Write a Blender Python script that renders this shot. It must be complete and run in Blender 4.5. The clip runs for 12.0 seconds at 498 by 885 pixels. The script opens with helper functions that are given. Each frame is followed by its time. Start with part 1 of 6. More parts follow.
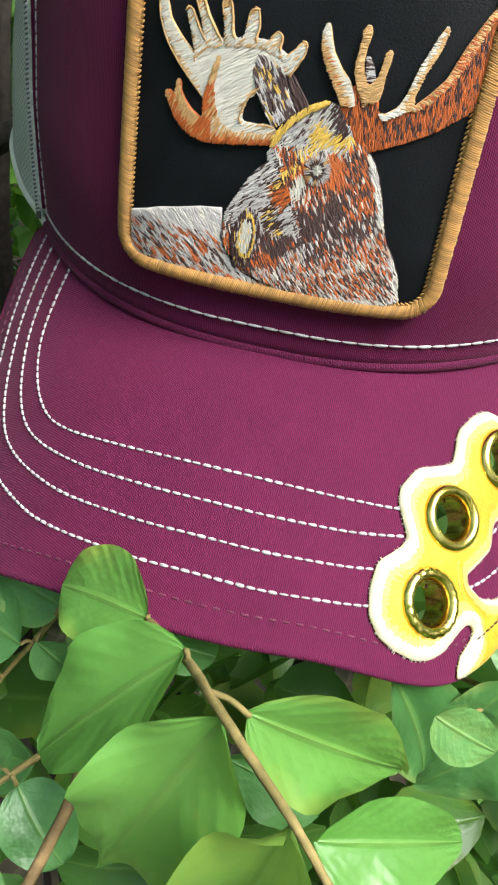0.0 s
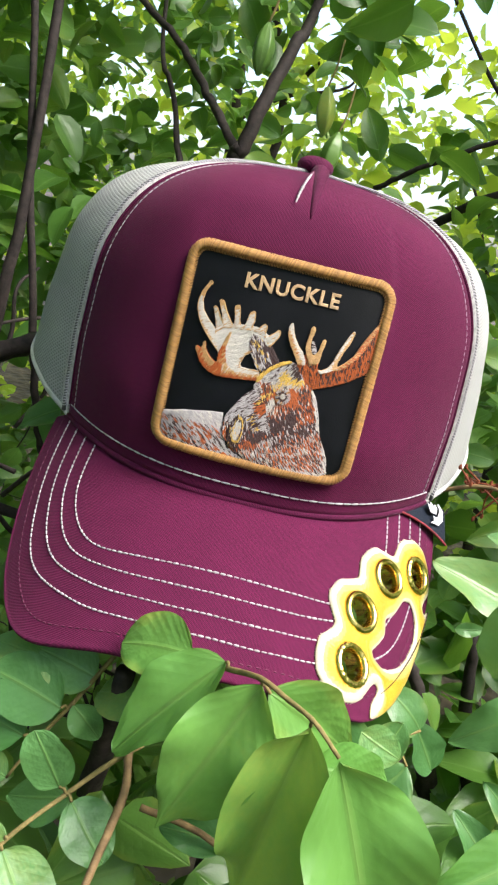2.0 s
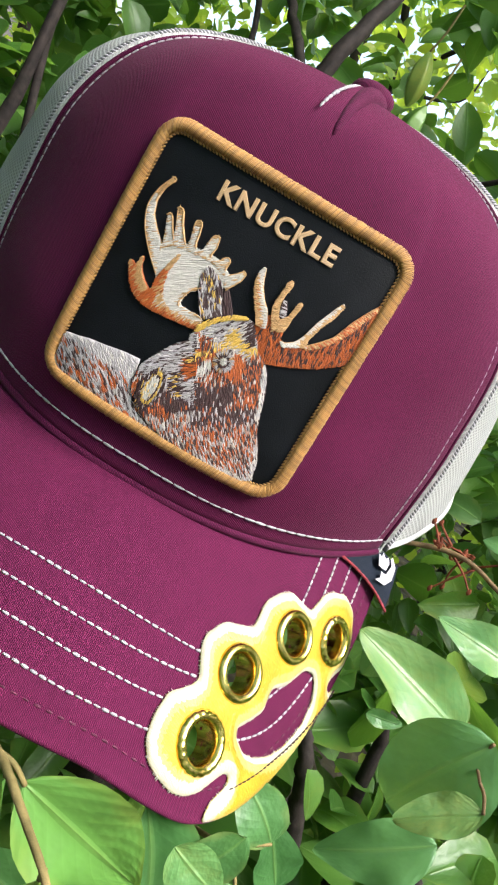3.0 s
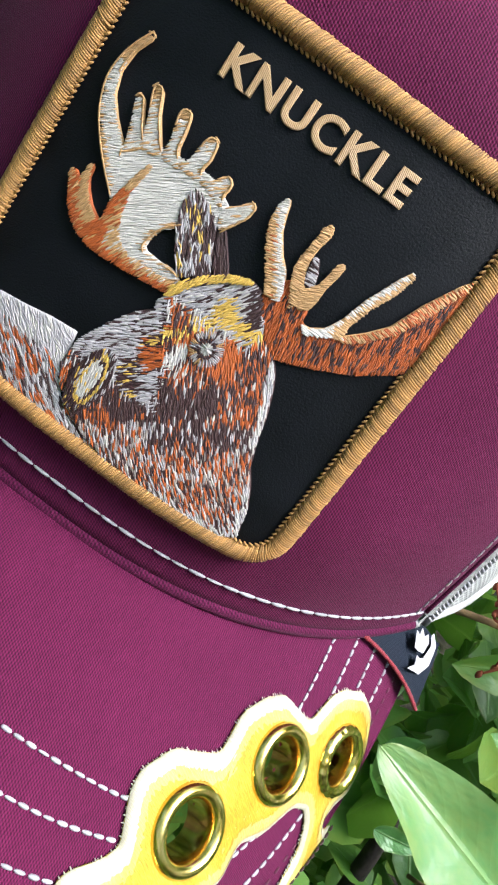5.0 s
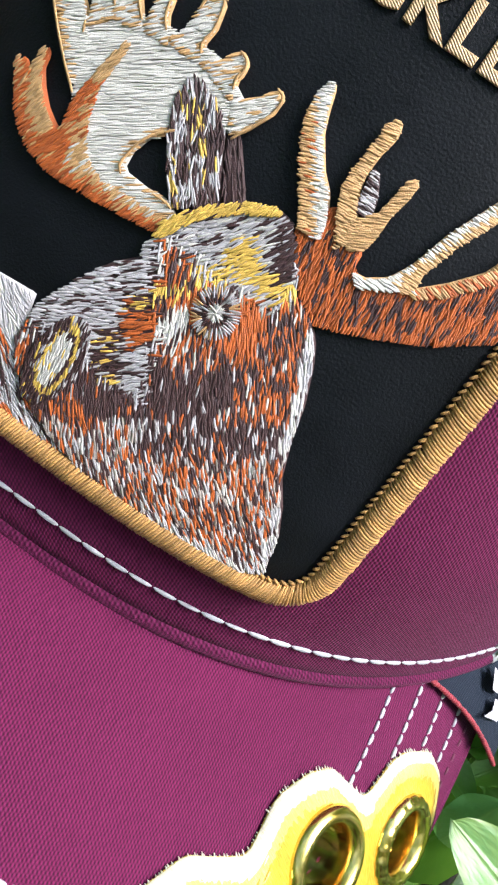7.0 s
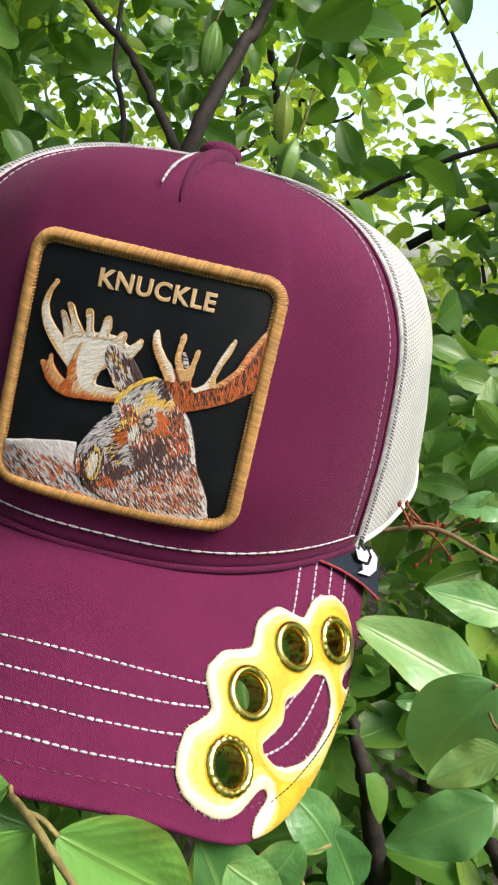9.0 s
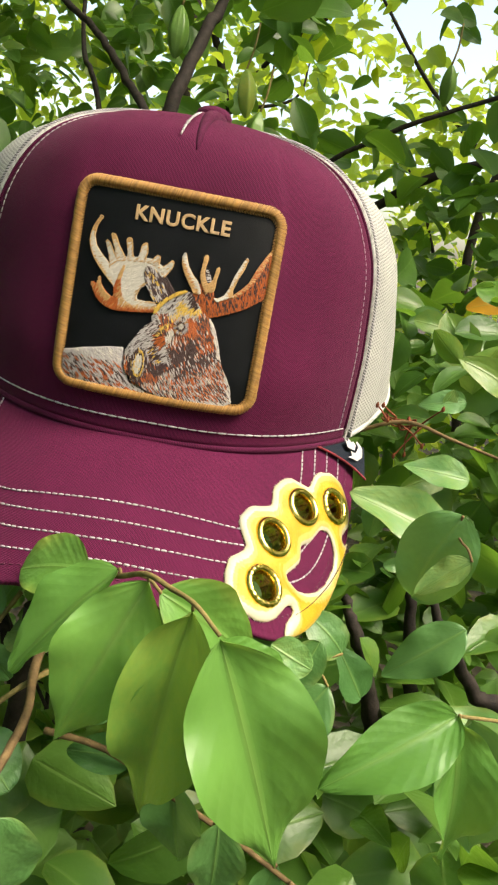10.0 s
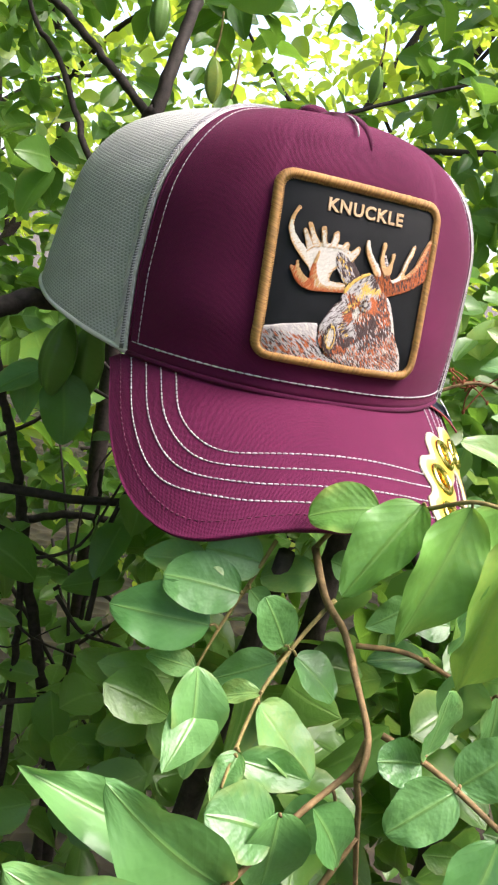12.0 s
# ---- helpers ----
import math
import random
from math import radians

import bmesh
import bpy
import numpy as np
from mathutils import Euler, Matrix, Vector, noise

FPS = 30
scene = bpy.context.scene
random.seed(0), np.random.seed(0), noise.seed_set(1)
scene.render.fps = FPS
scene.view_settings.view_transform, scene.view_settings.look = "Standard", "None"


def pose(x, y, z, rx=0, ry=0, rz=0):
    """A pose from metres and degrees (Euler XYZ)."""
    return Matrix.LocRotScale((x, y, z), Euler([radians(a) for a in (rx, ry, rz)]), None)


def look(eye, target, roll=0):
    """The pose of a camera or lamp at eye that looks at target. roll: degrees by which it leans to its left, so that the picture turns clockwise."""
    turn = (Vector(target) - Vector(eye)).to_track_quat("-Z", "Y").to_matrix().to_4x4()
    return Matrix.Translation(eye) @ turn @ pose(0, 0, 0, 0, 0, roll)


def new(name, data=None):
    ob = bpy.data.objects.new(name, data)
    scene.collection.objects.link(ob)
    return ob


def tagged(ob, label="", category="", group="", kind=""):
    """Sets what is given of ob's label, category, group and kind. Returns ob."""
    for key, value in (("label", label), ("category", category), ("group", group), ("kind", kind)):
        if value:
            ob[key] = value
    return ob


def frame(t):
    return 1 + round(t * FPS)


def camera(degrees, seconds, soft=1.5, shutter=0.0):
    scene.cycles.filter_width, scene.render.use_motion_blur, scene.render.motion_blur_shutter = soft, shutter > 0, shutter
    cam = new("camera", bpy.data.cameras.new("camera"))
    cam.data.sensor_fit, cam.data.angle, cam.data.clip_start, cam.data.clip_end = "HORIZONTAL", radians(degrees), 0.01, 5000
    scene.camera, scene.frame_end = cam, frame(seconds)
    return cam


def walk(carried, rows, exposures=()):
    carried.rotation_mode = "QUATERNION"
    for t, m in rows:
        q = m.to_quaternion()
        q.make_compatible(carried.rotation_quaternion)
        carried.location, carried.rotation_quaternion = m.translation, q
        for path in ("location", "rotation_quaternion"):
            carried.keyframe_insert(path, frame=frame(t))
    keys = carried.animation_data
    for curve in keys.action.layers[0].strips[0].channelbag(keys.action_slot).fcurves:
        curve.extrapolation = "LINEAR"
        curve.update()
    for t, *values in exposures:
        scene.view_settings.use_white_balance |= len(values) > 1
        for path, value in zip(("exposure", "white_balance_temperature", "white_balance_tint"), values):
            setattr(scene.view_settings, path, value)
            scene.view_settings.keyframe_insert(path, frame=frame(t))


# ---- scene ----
cam = camera(40.0, 12.0, 2.2)
PATH = [
    (0, (0.02149, -0.13709, 1.17704), (-0.00443, 0.02037, 1.05649), 7.46),
    (0.3, (0.00437, -0.15726, 1.18061), (-0.00941, 0.00941, 1.07092), 7.47),
    (0.5, (-0.00035, -0.17697, 1.18086), (-0.01131, -0.00462, 1.07998), 5.81),
    (0.7, (-0.00554, -0.19769, 1.18552), (-0.00791, -0.02402, 1.08636), 5.48),
    (1, (-0.01725, -0.22477, 1.17277), (-0.00936, -0.04184, 1.09232), 5.00),
    (1.2, (-0.02240, -0.24040, 1.16935), (-0.00970, -0.05331, 1.09982), 5.22),
    (1.5, (-0.01665, -0.25089, 1.17961), (-0.00445, -0.05691, 1.13242), 7.83),
    (1.7, (-0.01417, -0.24187, 1.20355), (-0.00446, -0.05077, 1.14535), 8.34),
    (2, (-0.00161, -0.21927, 1.19497), (-0.00089, -0.02946, 1.13196), 13.92),
    (2.2, (0.00998, -0.19996, 1.19548), (0.00905, -0.01480, 1.11989), 17.30),
    (2.5, (0.02387, -0.17589, 1.19586), (0.02205, 0.00623, 1.11323), 22.59),
    (2.7, (0.02470, -0.16493, 1.19687), (0.02359, 0.01663, 1.11300), 26.80),
    (3, (0.01914, -0.16021, 1.18438), (0.02124, 0.02762, 1.11570), 31.23),
    (3.2, (0.01974, -0.15314, 1.18105), (0.01968, 0.03530, 1.11406), 33.23),
    (4.8, (0.01880, -0.10413, 1.17700), (0.02024, 0.07822, 1.09487), 37.79),
    (5, (0.01859, -0.09898, 1.17545), (0.01922, 0.08369, 1.09403), 36.80),
    (5.5, (0.02009, -0.08259, 1.16927), (0.01890, 0.09839, 1.08416), 36.08),
    (6, (0.01890, -0.07207, 1.16553), (0.01903, 0.10759, 1.07765), 35.44),
    (6.5, (0.01660, -0.06531, 1.16327), (0.01418, 0.11178, 1.07035), 35.54),
    (7, (0.01756, -0.07090, 1.16564), (0.01381, 0.10680, 1.07394), 35.36),
    (7.2, (0.01917, -0.07542, 1.16613), (0.01466, 0.10291, 1.07568), 35.12),
    (8.8, (0.03444, -0.15849, 1.19091), (0.02755, 0.02992, 1.12418), 15.79),
    (9, (0.03634, -0.17397, 1.19161), (0.03190, 0.01797, 1.13559), 12.89),
    (9.5, (0.03057, -0.19970, 1.17792), (0.03473, -0.00651, 1.12634), 10.58),
    (10, (0.02573, -0.22694, 1.17351), (0.03332, -0.03536, 1.11658), 10.80),
    (10.5, (-0.00015, -0.26840, 1.16726), (0.01477, -0.07628, 1.11371), 10.26),
    (10.7, (-0.02035, -0.28305, 1.16101), (0.00108, -0.09045, 1.11153), 10.15),
    (11, (-0.05219, -0.28845, 1.16068), (-0.01762, -0.09893, 1.10697), 10.31),
    (11.2, (-0.06463, -0.28372, 1.14672), (-0.01999, -0.09532, 1.09658), 10.62),
    (11.5, (-0.09159, -0.26684, 1.13670), (-0.03204, -0.08283, 1.08578), 10.26),
    (11.7, (-0.09921, -0.25735, 1.14479), (-0.03880, -0.07503, 1.08901), 11.79),
    (12, (-0.10412, -0.24507, 1.15244), (-0.04488, -0.06149, 1.09960), 11.84),
]
walk(cam, [(t, look(eye, target, roll)) for t, eye, target, roll in PATH], [(0.0, 1.9, 6130, 3), (1.0, 2.12, 6080, 8), (2.0, 1.9, 6230, 11), (3.0, 1.85, 6080, 10), (5.0, 1.82, 5630, 10), (7.0, 1.95, 5630, 10), (9.0, 1.72, 6400, 9), (9.8, 1.64, 7200, 7), (10.5, 1.70, 7900, 6), (11.2, 1.92, 7400, 10), (12.0, 2.3, 6380, 17)])


# ---- world, sun ----
def nd(tree, kind, **values):
    n = tree.nodes.new(kind)
    for key, v in values.items():
        n.inputs[key.replace("_", " ")].default_value = v
    return n


world = bpy.data.worlds.new("sky")
scene.world = world
world.use_nodes = True
wt = world.node_tree
sky = wt.nodes.new("ShaderNodeTexSky")
sky.sky_type = "NISHITA"
sky.sun_disc = False
SUN_ELEVATION, SUN_ROTATION = radians(56), radians(112)
sky.sun_elevation, sky.sun_rotation = SUN_ELEVATION, SUN_ROTATION
sky.air_density, sky.dust_density, sky.ozone_density = 1.0, 4.0, 0.6
wt.nodes["Background"].inputs["Strength"].default_value = 0.15
wt.links.new(sky.outputs[0], wt.nodes["Background"].inputs["Color"])

sun_data = bpy.data.lights.new("sun", "SUN")
sun_data.energy, sun_data.angle, sun_data.color = 1.8, radians(34), (1.0, 0.96, 0.90)
sun = new("sun", sun_data)
sun_from = Vector((math.sin(SUN_ROTATION) * math.cos(SUN_ELEVATION), math.cos(SUN_ROTATION) * math.cos(SUN_ELEVATION), math.sin(SUN_ELEVATION)))
sun.matrix_world = look(sun_from * 20, (0, 0, 0))

# ---- materials ----


def material(name, colour, rough=0.7, metal=0.0, sheen=0.0, specular=0.5):
    m = bpy.data.materials.new(name)
    m.use_nodes = True
    t = m.node_tree
    b = t.nodes["Principled BSDF"]
    b.inputs["Base Color"].default_value = (*colour, 1)
    b.inputs["Roughness"].default_value = rough
    b.inputs["Metallic"].default_value = metal
    b.inputs["Specular IOR Level"].default_value = specular
    if sheen:
        b.inputs["Sheen Weight"].default_value = sheen
        b.inputs["Sheen Roughness"].default_value = 0.4
    return m, t, b


def maths(t, op, a, b=None, clamp=False):
    n = t.nodes.new("ShaderNodeMath")
    n.operation, n.use_clamp = op, clamp
    for k, v in enumerate((a, b)):
        if v is None:
            continue
        if isinstance(v, (int, float)):
            n.inputs[k].default_value = v
        else:
            t.links.new(v, n.inputs[k])
    return n.outputs[0]


def ramp(t, fac, *stops):
    n = t.nodes.new("ShaderNodeValToRGB")
    e = n.color_ramp.elements
    while len(e) < len(stops):
        e.new(0.5)
    for k, (p, c) in enumerate(stops):
        e[k].position, e[k].color = p, (*c, 1)
    t.links.new(fac, n.inputs[0])
    return n.outputs[0]


def noise_tex(t, scale, detail=3.0, vector=None, rough=0.55):
    n = nd(t, "ShaderNodeTexNoise", Scale=scale, Detail=detail, Roughness=rough)
    if vector is not None:
        t.links.new(vector, n.inputs["Vector"])
    return n.outputs["Fac"]


def bump(t, b, height, distance, strength=1.0):
    n = nd(t, "ShaderNodeBump", Distance=distance, Strength=strength)
    t.links.new(height, n.inputs["Height"])
    t.links.new(n.outputs[0], b.inputs["Normal"])
    return n


def coords(t, which):
    return t.nodes.new("ShaderNodeTexCoord").outputs[which]


def split(t, vector):
    n = t.nodes.new("ShaderNodeSeparateXYZ")
    t.links.new(vector, n.inputs[0])
    return n.outputs


def twill(name, dark, light, pitch=0.00044, sheen=0.05, depth=0.0002):
    """A woven cloth: ribs along v, crossed by finer picks; uv in metres."""
    m, t, b = material(name, light, 0.8, sheen=sheen, specular=0.14)
    b.inputs["Sheen Tint"].default_value = (1.0, 0.72, 0.85, 1)
    uv = coords(t, "UV")
    s = split(t, uv)
    u, v = s[0], s[1]
    k = 2 * math.pi / pitch
    slub = maths(t, "MULTIPLY", noise_tex(t, 420, 3, uv), 2.6)
    slub = maths(t, "ADD", slub, maths(t, "MULTIPLY", noise_tex(t, 1300, 1, uv), 2.4))
    slub = maths(t, "ADD", slub, maths(t, "MULTIPLY", noise_tex(t, 140, 2, uv), 10.0))
    rib = maths(t, "SINE", maths(t, "ADD", maths(t, "MULTIPLY", u, k), slub))
    pick = maths(t, "SINE", maths(t, "ADD", maths(t, "MULTIPLY", v, k * 0.8), maths(t, "MULTIPLY", u, k * 0.5)))
    stretch = t.nodes.new("ShaderNodeMapping")
    stretch.inputs["Scale"].default_value = (1.0 / pitch, 0.3 / pitch, 1)
    t.links.new(uv, stretch.inputs["Vector"])
    yarn = maths(t, "SUBTRACT", maths(t, "MULTIPLY", noise_tex(t, 1.0, 1, stretch.outputs[0]), 3.2), 1.6)
    weave = maths(t, "ADD", maths(t, "MULTIPLY", yarn, 0.18), maths(t, "ADD", maths(t, "MULTIPLY", rib, 0.56), maths(t, "MULTIPLY", pick, 0.40)))
    fac = maths(t, "MULTIPLY_ADD", weave, 0.5)
    fac.node.inputs[2].default_value = 0.5
    wide = noise_tex(t, 45, 4, uv)
    fuzz = noise_tex(t, 5200, 2, uv)
    mixed = maths(t, "ADD", maths(t, "MULTIPLY", fac, 0.66), maths(t, "ADD", maths(t, "MULTIPLY", wide, 0.18), maths(t, "MULTIPLY", fuzz, 0.16)), True)
    t.links.new(ramp(t, mixed, (0.22, dark), (0.82, light)), b.inputs["Base Color"])
    bump(t, b, maths(t, "ADD", weave, maths(t, "MULTIPLY", fuzz, 0.8)), depth, 0.42)
    return m


def thread(name, colour, dark=0.62, rough=0.58):
    """Lustrous polyester thread: fine fibres along each stitch; colour varies stitch by stitch."""
    m, t, b = material(name, colour, rough, sheen=0.07, specular=0.42)
    isl = t.nodes.new("ShaderNodeNewGeometry").outputs["Random Per Island"]
    n = noise_tex(t, 900, 3, coords(t, "Object"))
    fib = noise_tex(t, 9000, 2, coords(t, "Object"))
    fac = maths(t, "ADD", maths(t, "MULTIPLY", isl, 0.42), maths(t, "ADD", maths(t, "MULTIPLY", n, 0.22), maths(t, "MULTIPLY", fib, 0.42)))
    low = tuple(c * dark for c in colour)
    high = tuple(min(1, c * 1.18) for c in colour)
    t.links.new(ramp(t, fac, (0.15, low), (0.8, high)), b.inputs["Base Color"])
    bump(t, b, fib, 0.0001, 0.8)
    return m


MAROON = twill("maroon_twill", (0.028, 0.0024, 0.0132), (0.146, 0.0120, 0.062))
MAROON_FOLD = twill("maroon_fold", (0.027, 0.0023, 0.0125), (0.120, 0.0105, 0.054), 0.00055)
NAVY = twill("navy_label", (0.006, 0.009, 0.016), (0.016, 0.022, 0.034), 0.0004, 0.02)
GOLD = thread("gold_thread", (0.42, 0.22, 0.06), 0.42)
CREAM = thread("cream_thread", (0.50, 0.470, 0.42), 0.85)
TAPE = thread("off_white_tape", (0.47, 0.465, 0.44), 0.6)
CORD = thread("grey_cord", (0.10, 0.10, 0.10), 0.6)
SILVER = thread("silver_grey_thread", (0.42, 0.39, 0.39), 0.55)
BEIGE = thread("beige_thread", (0.34, 0.285, 0.245), 0.5)
TAN = thread("tan_thread", (0.48, 0.28, 0.11), 0.6)
RUST = thread("rust_thread", (0.43, 0.092, 0.010), 0.40)
BROWN = thread("dark_brown_thread", (0.040, 0.015, 0.014))
YELLOW = thread("yellow_thread", (0.66, 0.42, 0.07))
WHITE = thread("white_thread", (0.42, 0.398, 0.418), 0.68)
RED = thread("red_piping_thread", (0.26, 0.02, 0.03))
MAROON_THREAD = thread("maroon_thread", (0.09, 0.012, 0.036))
IVORY = thread("ivory_thread", (0.55, 0.51, 0.40), 0.8)


def make_leather():
    m, t, b = material("black_satin", (0.003, 0.0034, 0.0046), 0.5, specular=0.16)
    o = coords(t, "Object")
    n = noise_tex(t, 90, 5, o)
    f = noise_tex(t, 3600, 4, o)
    t.links.new(ramp(t, n, (0.3, (0.0016, 0.0019, 0.0026)), (0.75, (0.0046, 0.0054, 0.0072))), b.inputs["Base Color"])
    rough = maths(t, "MULTIPLY_ADD", n, 0.3)
    rough.node.inputs[2].default_value = 0.36
    t.links.new(rough, b.inputs["Roughness"])
    bump(t, b, f, 0.00013, 0.6)
    return m


def make_satin(name, low, middle, high):
    m, t, b = material(name, middle, 0.4, sheen=0.15, specular=0.5)
    uv = coords(t, "UV")
    lines = noise_tex(t, 1.0, 2, None)
    mp = t.nodes.new("ShaderNodeMapping")
    mp.inputs["Scale"].default_value = (900, 5200, 1)
    mp.inputs["Rotation"].default_value = (0, 0, radians(32))
    t.links.new(uv, mp.inputs["Vector"])
    t.links.new(mp.outputs[0], lines.node.inputs["Vector"])
    patch = noise_tex(t, 160, 3, uv)
    fac = maths(t, "ADD", maths(t, "MULTIPLY", lines, 0.6), maths(t, "MULTIPLY", patch, 0.5))
    t.links.new(ramp(t, fac, (0.3, low), (0.55, middle), (0.8, high)), b.inputs["Base Color"])
    bump(t, b, lines, 0.00016, 0.7)
    return m


def make_net():
    """White netting of the back panels: rows of small holes, uv in metres."""
    m, t, b = material("white_net", (0.66, 0.66, 0.58), 0.75, sheen=0.05, specular=0.3)
    uv = coords(t, "UV")
    s = split(t, uv)
    row = maths(t, "DIVIDE", s[1], 0.0013)
    shift = maths(t, "MULTIPLY", maths(t, "FLOORED_MODULO", maths(t, "FLOOR", row), 2), 0.5)
    col = maths(t, "ADD", maths(t, "DIVIDE", s[0], 0.0021), shift)
    a = maths(t, "SUBTRACT", maths(t, "FRACT", col), 0.5)
    c = maths(t, "SUBTRACT", maths(t, "FRACT", row), 0.5)
    d = maths(t, "SQRT", maths(t, "ADD", maths(t, "MULTIPLY", a, a), maths(t, "MULTIPLY", maths(t, "MULTIPLY", c, c), 1.1)))
    hole = maths(t, "SMOOTH_MIN", maths(t, "MULTIPLY", maths(t, "SUBTRACT", d, 0.24), 7), 1, True)
    wide = noise_tex(t, 60, 3, uv)
    t.links.new(ramp(t, wide, (0.3, (0.37, 0.375, 0.36)), (0.7, (0.44, 0.445, 0.425))), b.inputs["Base Color"])
    bump(t, b, hole, 0.0005, 0.9)
    tr = t.nodes.new("ShaderNodeBsdfTransparent")
    mix = t.nodes.new("ShaderNodeMixShader")
    keep = maths(t, "MULTIPLY_ADD", hole, 0.35, True)
    keep.node.inputs[2].default_value = 0.65
    t.links.new(keep, mix.inputs[0])
    t.links.new(tr.outputs[0], mix.inputs[1])
    t.links.new(b.outputs[0], mix.inputs[2])
    t.links.new(mix.outputs[0], t.nodes["Material Output"].inputs["Surface"])
    return m


def make_brass():
    m, t, b = material("polished_brass", (0.86, 0.62, 0.16), 0.16, 1.0)
    n = noise_tex(t, 300, 3, coords(t, "Object"))
    t.links.new(ramp(t, n, (0.35, (0.78, 0.52, 0.10)), (0.7, (0.93, 0.74, 0.27))), b.inputs["Base Color"])
    r = maths(t, "MULTIPLY_ADD", n, 0.2)
    r.node.inputs[2].default_value = 0.08
    t.links.new(r, b.inputs["Roughness"])
    return m


def make_leaf(name, low, high, trans, glow=0.45, ripple=0.12):
    """A leaf: glossy top, veins by uv, light through the blade."""
    m, t, b = material(name, high, 0.42, specular=0.55)
    uv = coords(t, "UV")
    s = split(t, uv)
    across = maths(t, "ABSOLUTE", maths(t, "SUBTRACT", s[1], 0.5))
    mid = maths(t, "SUBTRACT", 1.0, maths(t, "MULTIPLY", across, 22), True)
    wave = maths(t, "SINE", maths(t, "MULTIPLY", maths(t, "SUBTRACT", s[0], maths(t, "MULTIPLY", across, 0.7)), 52))
    side = maths(t, "MULTIPLY", maths(t, "POWER", maths(t, "MAXIMUM", wave, 0.0), 8), 0.05)
    vein = maths(t, "MAXIMUM", mid, side)
    rnd = t.nodes.new("ShaderNodeObjectInfo").outputs["Random"]
    isl = t.nodes.new("ShaderNodeNewGeometry").outputs["Random Per Island"]
    var = maths(t, "FRACT", maths(t, "ADD", rnd, isl))
    put = t.nodes.new("ShaderNodeCombineXYZ")
    t.links.new(maths(t, "ADD", s[0], maths(t, "MULTIPLY", var, 37.0)), put.inputs[0])
    t.links.new(maths(t, "MULTIPLY", s[1], 0.7), put.inputs[1])
    t.links.new(maths(t, "MULTIPLY", var, 11.0), put.inputs[2])
    n = noise_tex(t, 3.2, 3, put.outputs[0])
    fine = noise_tex(t, 26, 3, put.outputs[0])
    fac = maths(t, "ADD", maths(t, "MULTIPLY", var, 0.6), maths(t, "ADD", maths(t, "MULTIPLY", n, 0.35), maths(t, "MULTIPLY", fine, 0.22)))
    base = ramp(t, fac, (0.2, low), (0.78, high), (0.97, (high[0] * 1.9, high[1] * 1.15, high[2])))
    # yellowing towards the edge of some leaves
    edge = maths(t, "MULTIPLY", maths(t, "MAXIMUM", maths(t, "SUBTRACT", maths(t, "ADD", across, maths(t, "MULTIPLY", n, 0.7)), 0.72), 0.0), 4.0, True)
    old = maths(t, "MULTIPLY", edge, maths(t, "GREATER_THAN", maths(t, "FRACT", maths(t, "MULTIPLY", var, 7.3)), 0.55))
    worn = t.nodes.new("ShaderNodeMix")
    worn.data_type = "RGBA"
    t.links.new(maths(t, "MULTIPLY", old, 0.6), worn.inputs["Factor"])
    t.links.new(base, worn.inputs["A"])
    worn.inputs["B"].default_value = (high[0] * 2.2, high[1] * 1.1, high[2], 1)
    base = worn.outputs["Result"]
    mix = t.nodes.new("ShaderNodeMix")
    mix.data_type = "RGBA"
    t.links.new(maths(t, "MULTIPLY", vein, 0.5), mix.inputs["Factor"])
    t.links.new(base, mix.inputs["A"])
    mix.inputs["B"].default_value = (0.20, 0.33, 0.08, 1)
    t.links.new(mix.outputs["Result"], b.inputs["Base Color"])
    bump(t, b, maths(t, "ADD", maths(t, "ADD", maths(t, "MULTIPLY", vein, -0.6), maths(t, "MULTIPLY", maths(t, "MULTIPLY", wave, across), -ripple)), maths(t, "MULTIPLY", n, 2.6)), 0.0005, 0.65)
    gloss = maths(t, "MULTIPLY_ADD", fine, 0.3)
    gloss.node.inputs[2].default_value = 0.25
    t.links.new(gloss, b.inputs["Roughness"])
    tl = t.nodes.new("ShaderNodeBsdfTranslucent")
    tl.inputs["Color"].default_value = (*trans, 1)
    add = t.nodes.new("ShaderNodeMixShader")
    add.inputs[0].default_value = glow
    t.links.new(b.outputs[0], add.inputs[1])
    t.links.new(tl.outputs[0], add.inputs[2])
    t.links.new(add.outputs[0], t.nodes["Material Output"].inputs["Surface"])
    return m


def make_bark(name, low, high):
    m, t, b = material(name, high, 0.8, specular=0.3)
    o = coords(t, "Object")
    n = noise_tex(t, 260, 4, o)
    t.links.new(ramp(t, n, (0.3, low), (0.7, high)), b.inputs["Base Color"])
    bump(t, b, noise_tex(t, 700, 4, o), 0.0005, 0.6)
    return m


def make_ground():
    m, t, b = material("leaf_litter", (0.09, 0.06, 0.035), 0.95)
    o = coords(t, "Object")
    v = nd(t, "ShaderNodeTexVoronoi", Scale=22.0)
    t.links.new(o, v.inputs["Vector"])
    n = noise_tex(t, 3, 5, o)
    fac = maths(t, "ADD", maths(t, "MULTIPLY", v.outputs["Distance"], 0.7), maths(t, "MULTIPLY", n, 0.5))
    t.links.new(ramp(t, fac, (0.2, (0.016, 0.012, 0.008)), (0.6, (0.042, 0.031, 0.020)), (0.95, (0.095, 0.075, 0.045))), b.inputs["Base Color"])
    bump(t, b, v.outputs["Distance"], 0.02, 0.8)
    return m


